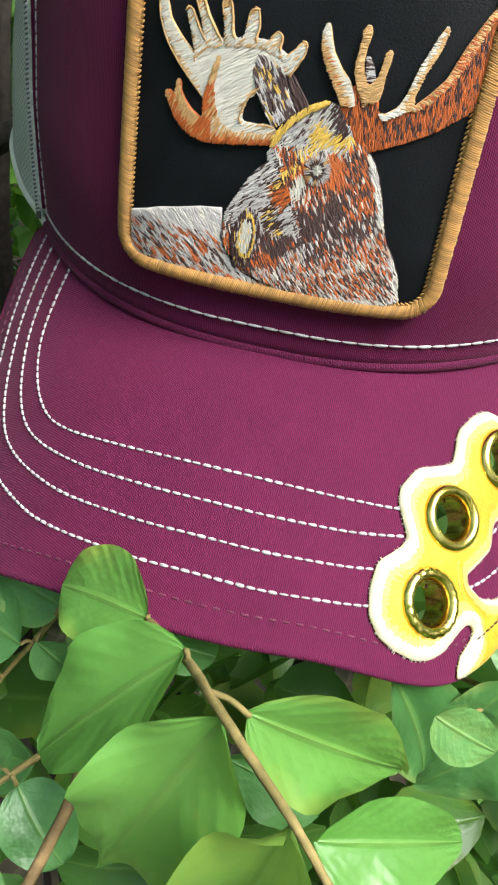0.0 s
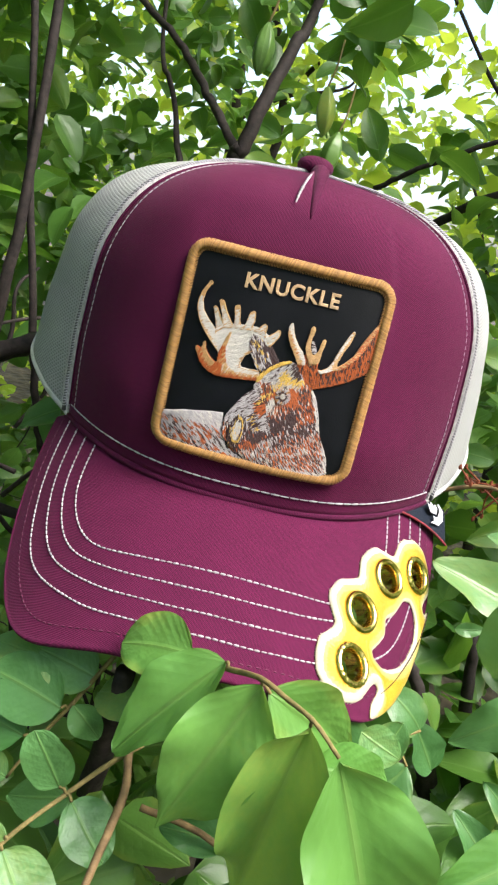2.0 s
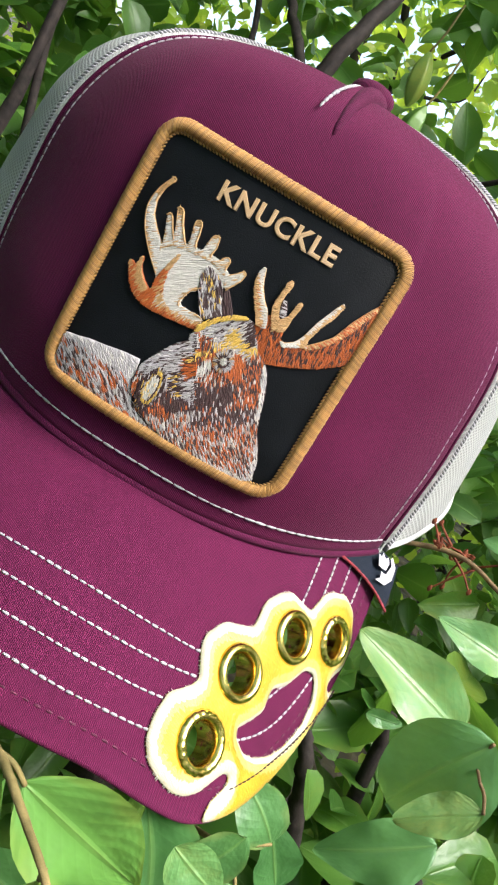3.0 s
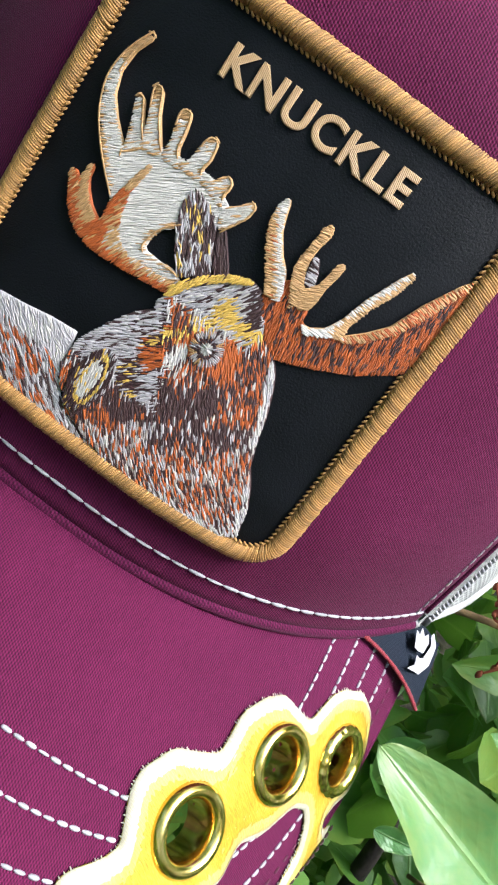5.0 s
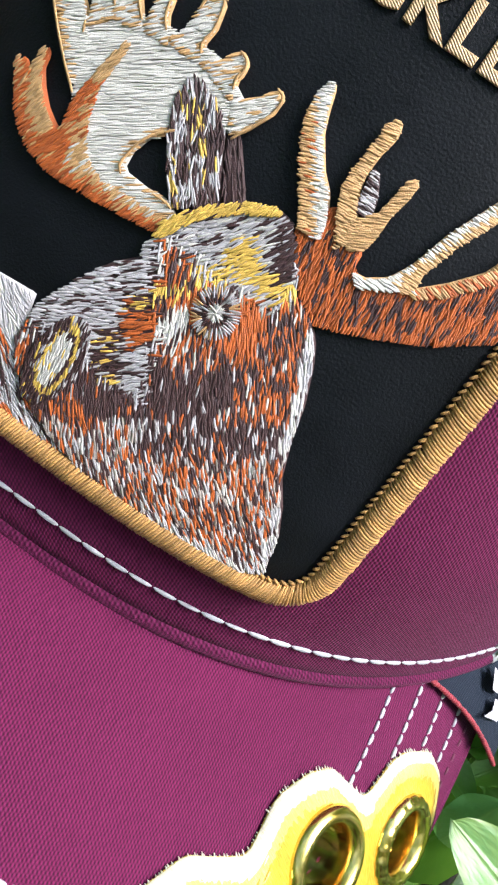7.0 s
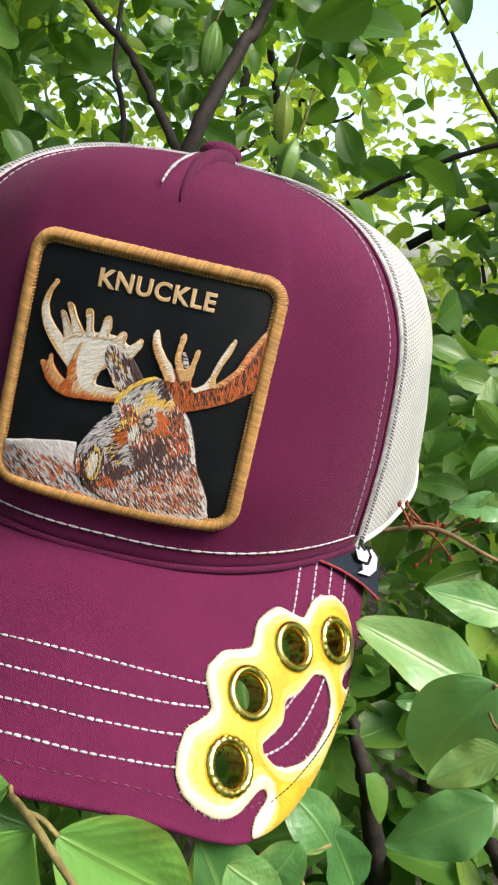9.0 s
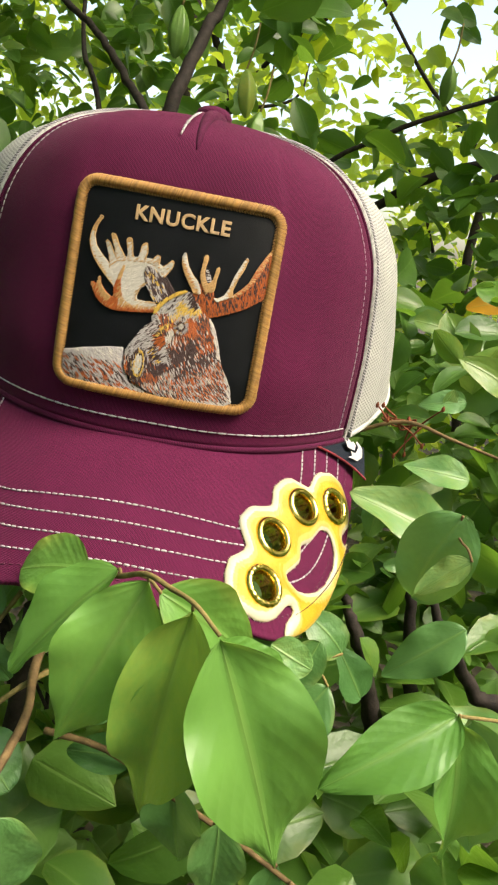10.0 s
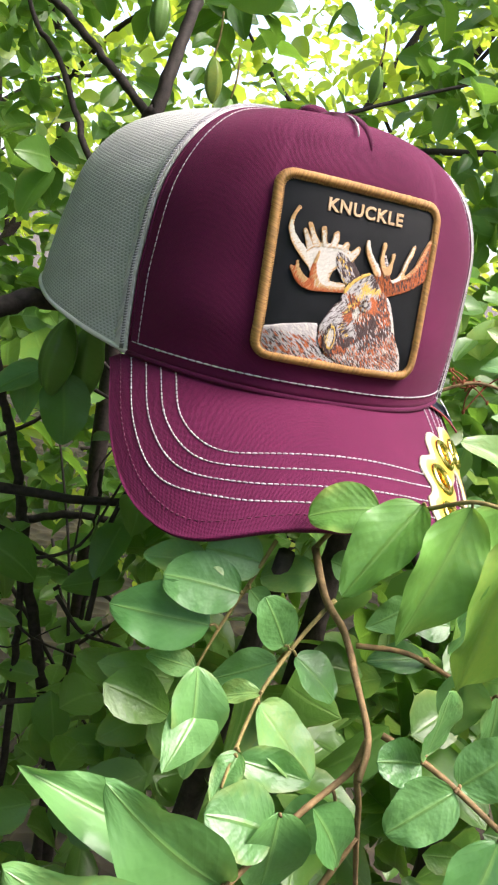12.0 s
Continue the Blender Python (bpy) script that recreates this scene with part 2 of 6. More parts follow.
def make_letter():
    """Gold thread laid across the strokes of the letters."""
    m, t, b = material("gold_letter_thread", (0.42, 0.25, 0.10), 0.5, sheen=0.2)
    o = coords(t, "Object")
    s = split(t, o)
    wob = maths(t, "MULTIPLY", noise_tex(t, 1500, 2, o), 3.0)
    rib = maths(t, "SINE", maths(t, "ADD", maths(t, "MULTIPLY", maths(t, "ADD", s[2], maths(t, "MULTIPLY", s[0], 0.55)), 2 * math.pi / 0.00026), wob))
    fac = maths(t, "MULTIPLY_ADD", rib, 0.35)
    fac.node.inputs[2].default_value = 0.5
    t.links.new(ramp(t, fac, (0.1, (0.36, 0.22, 0.09)), (0.85, (0.44, 0.275, 0.12))), b.inputs["Base Color"])
    bump(t, b, rib, 0.00008, 0.5)
    return m


LETTER = make_letter()
LEATHER, NET, BRASS, GROUND = make_leather(), make_net(), make_brass(), make_ground()
SATIN = make_satin("yellow_satin_stitch", (0.28, 0.155, 0.006), (0.44, 0.285, 0.014), (0.54, 0.41, 0.07))
SATIN_CREAM = make_satin("cream_satin_stitch", (0.36, 0.26, 0.04), (0.47, 0.365, 0.09), (0.55, 0.46, 0.18))
SATIN_IVORY = make_satin("ivory_satin_stitch", (0.40, 0.35, 0.22), (0.485, 0.44, 0.315), (0.55, 0.51, 0.40))
LEAF = make_leaf("green_leaf", (0.046, 0.142, 0.037), (0.116, 0.265, 0.080), (0.24, 0.44, 0.09), 0.25)
LEAF_YOUNG = make_leaf("young_leaf", (0.070, 0.200, 0.036), (0.140, 0.315, 0.062), (0.30, 0.50, 0.07), 0.28, 0.28)
# Darker and lighter leaf copies: shade and sunlight are put into their colours.
LEAF_SHADED = make_leaf("shaded_green_leaf", (0.040, 0.11, 0.018), (0.098, 0.215, 0.034), (0.20, 0.40, 0.04), 0.35)
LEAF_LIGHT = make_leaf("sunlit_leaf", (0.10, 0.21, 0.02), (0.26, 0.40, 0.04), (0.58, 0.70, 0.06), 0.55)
LEAF_GOLD = make_leaf("orange_leaf", (0.42, 0.20, 0.01), (0.60, 0.30, 0.02), (0.75, 0.40, 0.03), 0.4)
POD = make_leaf("green_pod", (0.09, 0.19, 0.03), (0.19, 0.34, 0.07), (0.2, 0.35, 0.05), 0.15)
BUD = make_bark("red_bud", (0.11, 0.022, 0.010), (0.24, 0.065, 0.025))
TWIG = make_bark("young_twig", (0.12, 0.10, 0.032), (0.27, 0.20, 0.075))
TWIG_RED = make_bark("reddish_twig", (0.10, 0.063, 0.028), (0.24, 0.155, 0.07))
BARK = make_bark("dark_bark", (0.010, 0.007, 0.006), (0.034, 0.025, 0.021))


# ---- shared shapes ----
def spline(points, n=16):
    """A smooth line through a few points, n steps between two of them."""
    c = np.array(points, float)
    p = np.vstack([2 * c[0] - c[1], c, 2 * c[-1] - c[-2]])
    out = []
    t = np.linspace(0, 1, n, endpoint=False)[:, None]
    for i in range(len(c) - 1):
        a, b, d, e = p[i : i + 4]
        out.append(0.5 * (2 * b + (d - a) * t + (2 * a - 5 * b + 4 * d - e) * t**2 + (3 * b - a - 3 * d + e) * t**3))
    return np.vstack(out + [c[-1:]])


def even(line, n):
    """n points at even steps along a line."""
    line = np.asarray(line, float)
    s = np.r_[0, np.cumsum(np.linalg.norm(np.diff(line, axis=0), axis=1))]
    q = np.linspace(0, s[-1], n)
    return np.stack([np.interp(q, s, line[:, k]) for k in range(line.shape[1])], 1)


def mesh_of(name, verts, faces, mat, uvs=None, smooth=True):
    me = bpy.data.meshes.new(name)
    if isinstance(faces, np.ndarray):
        n, c = faces.shape
        co = np.asarray(verts, float)
        me.vertices.add(len(co))
        me.vertices.foreach_set("co", co.ravel())
        me.loops.add(n * c)
        me.loops.foreach_set("vertex_index", faces.ravel())
        me.polygons.add(n)
        me.polygons.foreach_set("loop_start", np.arange(n) * c)
        me.update(calc_edges=True)
    else:
        me.from_pydata(np.asarray(verts, float).tolist(), [], faces)
    me.materials.append(mat)
    if uvs is not None:
        layer = me.uv_layers.new(name="UVMap")
        loops = np.zeros(len(me.loops), int)
        me.loops.foreach_get("vertex_index", loops)
        layer.data.foreach_set("uv", np.asarray(uvs, float)[loops].ravel())
    if smooth:
        me.polygons.foreach_set("use_smooth", [True] * len(me.polygons))
    me.update()
    return me


def child(ob, parent):
    """Hangs ob under parent where it is."""
    ob.parent = parent
    ob.matrix_parent_inverse = stand(parent).inverted()
    return ob


def stand(ob):
    """Where an object stands in the world."""
    here = ob.matrix_basis.copy()
    return stand(ob.parent) @ ob.matrix_parent_inverse @ here if ob.parent else here


def part(name, me, parent, label="", kind=""):
    ob = new(name, me)
    if parent is not None:
        child(ob, parent)
    return tagged(ob, label=label, kind=kind)


def thing(name, at, label, category, group="", kind=""):
    ob = new(name)
    ob.empty_display_size = 0.02
    ob.location = at
    return tagged(ob, label, category, group, kind)


def grid(name, p, mat, uv=None, wrap=False):
    """A sheet through rows of points p[row, column]."""
    r, c = p.shape[:2]
    faces = []
    for i in range(r - 1):
        for j in range(c - (0 if wrap else 1)):
            k = (j + 1) % c
            faces.append((i * c + j, i * c + k, (i + 1) * c + k, (i + 1) * c + j))
    if uv is None:
        du = np.linalg.norm(np.diff(p, axis=1), axis=2)
        dv = np.linalg.norm(np.diff(p, axis=0), axis=2)
        u = np.concatenate([np.zeros((r, 1)), np.cumsum(du, 1)], 1)
        u -= u[:, c // 2 : c // 2 + 1]
        v = np.concatenate([np.zeros((1, c)), np.cumsum(dv, 0)], 0)
        uv = np.stack([u, v], 2)
    return mesh_of(name, p.reshape(-1, 3), faces, mat, uv.reshape(-1, 2))


def tube(name, line, radius, mat, sides=8, rough=0.0, seed=1):
    """A round stem along a line; radius is a number or one for each point."""
    line = np.asarray(line, float)
    n = len(line)
    rad = np.broadcast_to(np.asarray(radius, float), (n,)).copy()
    tan = np.gradient(line, axis=0)
    tan /= np.linalg.norm(tan, axis=1)[:, None] + 1e-12
    ref = np.array([0.3, 0.2, 0.93]) if abs(tan[0][2]) < 0.8 else np.array([1.0, 0.1, 0.0])
    rings = []
    rg = np.random.default_rng(seed)
    for k in range(n):
        a = np.cross(tan[k], ref)
        a /= np.linalg.norm(a)
        ref = np.cross(a, tan[k])
        w = np.linspace(0, 2 * np.pi, sides, endpoint=False)
        f = rad[k] * (1 + rough * rg.standard_normal(sides))
        rings.append(line[k] + (np.cos(w) * f)[:, None] * a + (np.sin(w) * f)[:, None] * ref)
    p = np.array(rings)
    far = np.r_[0, np.cumsum(np.linalg.norm(np.diff(line, axis=0), axis=1))]
    round_ = np.linspace(0, 2 * np.pi, sides, endpoint=False) * float(rad.mean())
    uv = np.stack(np.broadcast_arrays(far[:, None], round_[None]), 2).reshape(-1, 2)
    uv = np.vstack([uv, [[0, 0], [far[-1], 0]]])
    verts = list(p.reshape(-1, 3)) + [line[0], line[-1]]
    faces = [(i * sides + j, i * sides + (j + 1) % sides, (i + 1) * sides + (j + 1) % sides, (i + 1) * sides + j) for i in range(n - 1) for j in range(sides)]
    a, b = n * sides, n * sides + 1
    faces += [(a, (j + 1) % sides, j) for j in range(sides)]
    faces += [(b, (n - 1) * sides + j, (n - 1) * sides + (j + 1) % sides) for j in range(sides)]
    return mesh_of(name, verts, faces, mat, uv)


def stitch_mesh(name, rows, mat, sides=6):
    """Stitches as small plump strands. rows: start, end, normal, width, height."""
    rows = list(rows)
    a = np.array([r[0] for r in rows], float)
    b = np.array([r[1] for r in rows], float)
    nor = np.array([r[2] for r in rows], float)
    wid = np.array([r[3] for r in rows], float)[:, None]
    hei = np.array([r[4] for r in rows], float)[:, None]
    along = b - a
    unit = along / (np.linalg.norm(along, axis=1)[:, None] + 1e-12)
    side = np.cross(unit, nor)
    side /= np.linalg.norm(side, axis=1)[:, None] + 1e-12
    nor = np.cross(side, unit)
    at, fat = (0.0, 0.14, 0.5, 0.86, 1.0), (0.3, 0.82, 1.0, 0.82, 0.3)
    verts = []
    for f, r in zip(at, fat):
        for j in range(sides):
            w = 2 * math.pi * j / sides
            verts.append(a + along * f + side * wid * 0.5 * r * math.cos(w) + nor * hei * (0.5 * r * math.sin(w) + 0.3 * r - 0.3))
    v = np.stack(verts, 1)
    m = v.shape[1]
    one = np.array([(i * sides + j, i * sides + (j + 1) % sides, (i + 1) * sides + (j + 1) % sides, (i + 1) * sides + j) for i in range(4) for j in range(sides)])
    faces = (one[None] + (np.arange(len(rows)) * m)[:, None, None]).reshape(-1, 4)
    return mesh_of(name, v.reshape(-1, 3), faces, mat)


def along_line(line, normals, pitch, fill, width, height, jitter=0.0, seed=3):
    """Rows for stitch_mesh: a running stitch along a line."""
    line = np.asarray(line, float)
    s = np.r_[0, np.cumsum(np.linalg.norm(np.diff(line, axis=0), axis=1))]
    n = max(1, int(round(s[-1] / pitch)))
    rg = np.random.default_rng(seed)
    normals = np.broadcast_to(np.asarray(normals, float), line.shape)
    def take(q, arr):
        return np.array([np.interp(q, s, arr[:, k]) for k in range(3)])
    out = []
    for k in range(n):
        q0 = (k + (1 - fill) / 2 + jitter * rg.uniform(-1, 1)) * s[-1] / n
        q1 = q0 + fill * s[-1] / n
        w = width * (1 + 0.12 * rg.standard_normal())
        out.append((take(q0, line), take(q1, line), take((q0 + q1) / 2, normals), w, height))
    return out


def slanted(rows, shift):
    """Turns each stitch a little across its row, as in a chain stitch."""
    out = []
    for a, b, n, w, h in rows:
        side = np.cross(b - a, n)
        side *= shift / (np.linalg.norm(side) + 1e-12)
        out.append((a - side * 0.5, b + side * 0.5, n, w, h))
    return out


def region_sheet(name, sdf, x0, x1, y0, y1, step, place, mat):
    """A raised sheet over the part of a plane where sdf(x, y) < 0; place(x, y, d) gives the points."""
    xs, ys = np.arange(x0, x1 + step, step), np.arange(y0, y1 + step, step)
    gx, gy = np.meshgrid(xs, ys)
    d = sdf(gx, gy)
    index, pts = {}, []

    def corner(i, j):
        if ("c", i, j) not in index:
            index["c", i, j] = len(pts)
            pts.append((gx[i, j], gy[i, j], d[i, j]))
        return index["c", i, j]

    def edge(i, j, k, l):
        key = ("e", *sorted(((i, j), (k, l))))
        if key not in index:
            f = d[i, j] / (d[i, j] - d[k, l])
            index[key] = len(pts)
            pts.append((gx[i, j] + f * (gx[k, l] - gx[i, j]), gy[i, j] + f * (gy[k, l] - gy[i, j]), 0.0))
        return index[key]

    faces = []
    inside = d < 0
    cells = np.argwhere(inside[:-1, :-1] | inside[1:, :-1] | inside[:-1, 1:] | inside[1:, 1:])
    for i, j in cells:
        ring = [(i, j), (i, j + 1), (i + 1, j + 1), (i + 1, j)]
        poly = []
        for a in range(4):
            p, q = ring[a], ring[(a + 1) % 4]
            if inside[p]:
                poly.append(corner(*p))
            if inside[p] != inside[q]:
                poly.append(edge(*p, *q))
        if len(poly) >= 3:
            faces.append(poly)
    p = np.array(pts)
    return mesh_of(name, place(p[:, 0], p[:, 1], p[:, 2]), faces, mat, p[:, :2])


def poly_sdf(poly):
    """Signed distance to a closed outline, negative inside."""
    v = np.asarray(poly, float)

    def f(x, y):
        x, y = np.asarray(x, float), np.asarray(y, float)
        d = np.full(x.shape, 1e9)
        ins = np.zeros(x.shape, bool)
        for a, b in zip(v, np.roll(v, -1, axis=0)):
            e = b - a
            t = np.clip(((x - a[0]) * e[0] + (y - a[1]) * e[1]) / (e @ e + 1e-18), 0, 1)
            d = np.minimum(d, np.hypot(x - a[0] - t * e[0], y - a[1] - t * e[1]))
            cross = ((a[1] > y) != (b[1] > y)) & (x < (b[0] - a[0]) * (y - a[1]) / (b[1] - a[1] + 1e-18) + a[0])
            ins ^= cross
        return np.where(ins, -d, d)

    return f


# ---- the cap ----
CROWN_MID = [(-0.0080, 1.1035), (-0.0078, 1.112), (-0.0068, 1.125), (-0.0027, 1.150), (0.0020, 1.175), (0.0062, 1.191), (0.0135, 1.2016), (0.030, 1.2085), (0.053, 1.2120), (0.0755, 1.2135)]
SEAM = [(0.0728, 0.0365, 1.1035), (0.0732, 0.0368, 1.125), (0.0726, 0.0368, 1.1435), (0.0680, 0.0350, 1.1735), (0.0550, 0.0385, 1.1957), (0.0340, 0.0560, 1.2084), (0.0, 0.0765, 1.2135)]
BRIM_OUTER = [(0.0785, 0.0429), (0.0770, 0.0073), (0.0676, -0.0249), (0.0512, -0.0485), (0.0227, -0.0590), (0.0, -0.0622)]
BRIM_JOIN = [(0.0752, 0.0410), (0.0525, 0.0150), (0.0279, -0.0015), (0.0, -0.0050)]
STITCH_IN = [(0.0554, 0.0174), (0.0543, -0.0049), (0.0433, -0.0235), (0.0245, -0.0320), (0.0, -0.0349)]
STITCH_OUT = [(0.0710, 0.0362), (0.0698, 0.0049), (0.0603, -0.0229), (0.0398, -0.0429), (0.0189, -0.0515), (0.0, -0.0535)]
EYELETS = [(0.0451, -0.0393), (0.0467, -0.0235), (0.0564, -0.0060), (0.0690, 0.0067)]
NR, NC = 72, 97


def both_sides(points):
    p = np.array(points, float)
    q = p[:-1].copy()
    q[:, 0] *= -1
    return np.vstack([p, q[::-1]])


MID = even(spline([(0, y, z) for y, z in CROWN_MID]), NR)
EDGE = even(spline(SEAM), NR)


def front_point(row, u, out=0.0):
    """A point of the front panel: row of the profile, u from -1 (one seam) to 1 (the other)."""
    a, b = MID[row], EDGE[row]
    w = np.abs(u)
    bow = 2.4 + 0.6 * min(1.0, max(0.0, (a[2] - 1.108) / 0.02))
    return np.stack([b[0] * u, a[1] + (b[1] - a[1]) * w**bow - out, a[2] + (b[2] - a[2]) * w**2.2], -1)


def front_y(x, z):
    """How far back the front panel lies at x, z (its steep part)."""
    i = np.argmax(MID[:, 2] > 1.199)
    yc = np.interp(z, MID[:i, 2], MID[:i, 1])
    ye = np.interp(z, EDGE[:, 2], EDGE[:, 1])
    xe = np.interp(z, EDGE[:, 2], EDGE[:, 0])
    return yc + (ye - yc) * np.minimum(1, np.abs(x) / xe) ** (2.4 + 0.6 * np.clip((z - 1.108) / 0.02, 0, 1))


def brim_z(x, y):
    """The bent sheet of the brim."""
    x, y = np.asarray(x, float) * 10, np.asarray(y, float) * 10
    return (1.1059 + 0.02401 * y - 0.08302 * y**2 - 0.02121 * x**2 + 0.18104 * x**2 * y - 0.07103 * x**4 + 0.14754 * x**2 * y**2
            - 0.08943 * y**3 - 0.11137 * x**4 * y - 0.03131 * y**4)


def brim_normal(x, y):
    e = 1e-4
    dx = (brim_z(x + e, y) - brim_z(x - e, y)) / (2 * e)
    dy = (brim_z(x, y + e) - brim_z(x, y - e)) / (2 * e)
    n = np.stack([-dx, -dy, np.ones_like(dx)], -1)
    return n / np.linalg.norm(n, axis=-1, keepdims=True)


def on_brim(x, y, lift=0.0):
    x, y = np.asarray(x, float), np.asarray(y, float)
    return np.stack([x, y, brim_z(x, y)], -1) + brim_normal(x, y) * np.asarray(lift)[..., None]


RIM_LINE = spline(BRIM_OUTER)[::-1]
RIM_LINE = RIM_LINE[np.r_[True, np.diff(np.maximum.accumulate(RIM_LINE[:, 1])) > 1e-6]]


def eyelet_spots():
    return [np.array([x, y, float(brim_z(x, y))]) for x, y in EYELETS]


# outlines of the badge in tenths of a millimetre: round its lobes and hook, and the slot in it
BADGE_LINE = [(539, -456), (541, -428), (566, -370), (557, -360), (540, -373), (501, -446), (479, -472), (442, -497), (399, -505), (365, -503), (337, -480), (329, -440), (334, -390), (374, -344), (385, -320), (354, -276), (351, -248), (379, -195), (413, -173), (454, -143), (452, -80), (479, -32), (509, 0), (541, 9), (586, 25), (605, 88), (624, 118), (674, 165), (719, 178), (753, 157), (769, 128), (768, 92), (744, 45), (739, 18), (759, 25), (795, 109), (860, 60), (760, -200), (640, -420), (560, -500)]
BADGE_SLOT = [(643, -54), (673, -28), (696, -29), (715, -51), (712, -98), (684, -172), (648, -233), (606, -280), (570, -306), (534, -308), (526, -296), (550, -259), (574, -216), (570, -172), (609, -124)]


def rounded(line):
    """A closed outline with its corners worn round."""
    p = np.array(line, float) * 1e-4
    for _ in range(2):
        q = np.roll(p, -1, axis=0)
        p = np.stack([p * 0.86 + q * 0.14, p * 0.14 + q * 0.86], 1).reshape(-1, 2)
    return p


BADGE_OUT, BADGE_IN = poly_sdf(rounded(BADGE_LINE)), poly_sdf(rounded(BADGE_SLOT))


def badge_sdf(x, y):
    """Distance to the badge's outline in plan: lobes, hook and bar, without slot, eyelets and what lies past the rim."""
    x, y = np.asarray(x, float), np.asarray(y, float)
    d = np.maximum(BADGE_OUT(x, y), -BADGE_IN(x, y)) + 0.00005 * np.sin(x * 9000) * np.sin(y * 8200)
    p = np.stack([x, y, brim_z(x, y)], -1)
    hole = np.min([np.linalg.norm(p - c, axis=-1) for c in eyelet_spots()], axis=0)
    d = np.maximum(d, 0.0056 - hole)
    return np.maximum(d, np.where(x > 0.05, x - np.interp(y, RIM_LINE[:, 1], RIM_LINE[:, 0]) - 0.0005, -1.0))


def build_cap():
    cap = thing("trucker_cap", (0, 0.06, 1.07), "maroon trucker cap with cream net back, resting on leafy shrub twigs", "cap")
    u = np.linspace(-1, 1, NC)
    front = np.stack([front_point(r, u) for r in range(NR)])
    # soft dents and the pull of the dart at the top
    rr = np.linspace(0, 1, NR)[:, None]
    front[:, :, 1] += 0.0006 * np.sin(u * 9 + rr * 7) * np.sin(rr * math.pi) * (np.abs(u) > 0.5)
    dart = np.exp(-((u - 0.035) / 0.03) ** 2) * np.clip((rr - 0.66) / 0.12, 0, 1)
    front[:, :, 2] -= 0.0018 * dart
    ridge = np.exp(-((u + 0.05) / 0.05) ** 2) * np.clip((rr - 0.62) / 0.14, 0, 1)
    front[:, :, 2] += 0.0016 * ridge
    front[:, :, 1] -= 0.0008 * ridge
    front[:, :, 1] += 0.0010 * dart
    me = grid("front_panel", front, MAROON)
    panel = part("front_panel", me, cap, "smooth maroon twill front panel")
    m = panel.modifiers.new("thickness", "SOLIDIFY")
    m.thickness, m.offset = 0.0014, -1

    # rolled lower edge of the front panel
    low = front[0].copy()
    low[:, 2] -= 0.0002
    low[:, 1] += 0.0004
    part("lower_edge", tube("lower_edge", low, 0.0012, MAROON_FOLD, 12), cap)

    # net back
    half = [(0.0728, 0.0365, 1.1035), (0.0885, 0.056, 1.1085), (0.1020, 0.085, 1.1150), (0.104, 0.125, 1.122), (0.086, 0.165, 1.125), (0.05, 0.190, 1.124), (0.0, 0.198, 1.125)]
    base = even(spline(both_sides(half)), 121)
    # one net side drawn in, the other let out, to fit the camera's view
    base[:, 0] -= np.clip(base[:, 0] - 0.0728, 0, 1) * 0.16 + np.clip(-base[:, 0] - 0.0728, 0, 1) * 0.17
    top = np.array([0.0, 0.0765, 1.2135])
    ratio = np.linalg.norm((EDGE - top)[:, :2], axis=1) / np.linalg.norm((EDGE[0] - top)[:2])
    rise = (EDGE[:, 2] - EDGE[0, 2]) / (top[2] - EDGE[0, 2])
    w = np.linspace(0, 1, 121)
    side = np.sin(w * math.pi) ** 0.6
    net = np.zeros((NR, 121, 3))
    for r in range(NR):
        straight = 1 - rise[r]
        f = ratio[r] * (1 - 0.24 * side) + straight * 0.24 * side
        net[r, :, :2] = top[:2] + (base[:, :2] - top[:2]) * f[:, None]
        net[r, :, 2] = base[:, 2] + (top[2] - base[:, 2]) * rise[r]
        for end, seam in ((0, EDGE[r]), (120, EDGE[r] * (-1, 1, 1))):
            gap = seam - net[r, end]
            fade = np.clip(1 - np.abs(w - end / 120) / 0.22, 0, 1) ** 2
            net[r] += gap * fade[:, None]
    me = grid("net_back", net, NET)
    back = part("net_back", me, cap, "cream plastic netting of the back and sides")
    m = back.modifiers.new("thickness", "SOLIDIFY")
    m.thickness, m.offset = 0.0008, -1
    part("net_hem", tube("net_hem", net[0], 0.0011, TAPE, 8), cap)

    # white tape and stitches along both seams
    for sgn in (1, -1):
        edge = EDGE * (sgn, 1, 1)
        near, next_ = net[:, 1 if sgn == 1 else 119], net[:, 2 if sgn == 1 else 118]
        tape = np.stack([edge + np.array([0.0006 * sgn, -0.0002, 0.0003]), edge * 0.45 + near * 0.55 + np.array([0.0013 * sgn, 0, 0.0008]), near * 0.4 + next_ * 0.6 + np.array([0.0002 * sgn, 0, 0.0001])], 1)
        tape = np.stack([even(spline(t, 4), 7) for t in tape])
        part("seam_tape", grid("seam_tape", tape, TAPE), cap, "off-white woven tape along the panel seam")
        part("seam_cord", tube("seam_cord", tape[:, 2], 0.0010, CORD, 10, 0.03), cap, "grey and white braided cord along the net panel")
        cord = even(tape[:, 2], 150)
        across = even(tape[:, 4], 150) - even(tape[:, 0], 150)
        across /= np.linalg.norm(across, axis=1)[:, None]
        step = np.gradient(cord, axis=0)
        face = np.cross(across, step) * sgn
        face /= np.linalg.norm(face, axis=1)[:, None]
        face *= np.sign(np.sum(face * (cord - np.array([0, 0.09, 1.14])), 1))[:, None]
        braid = []
        for i in range(2, 146):
            for turn in (1, -1):
                braid.append((cord[i] + face[i] * 0.0010 - step[i] * 0.3, cord[i] + across[i] * turn * 0.0013 + face[i] * 0.0002 + step[i] * 0.7, face[i], 0.00062, 0.0006))
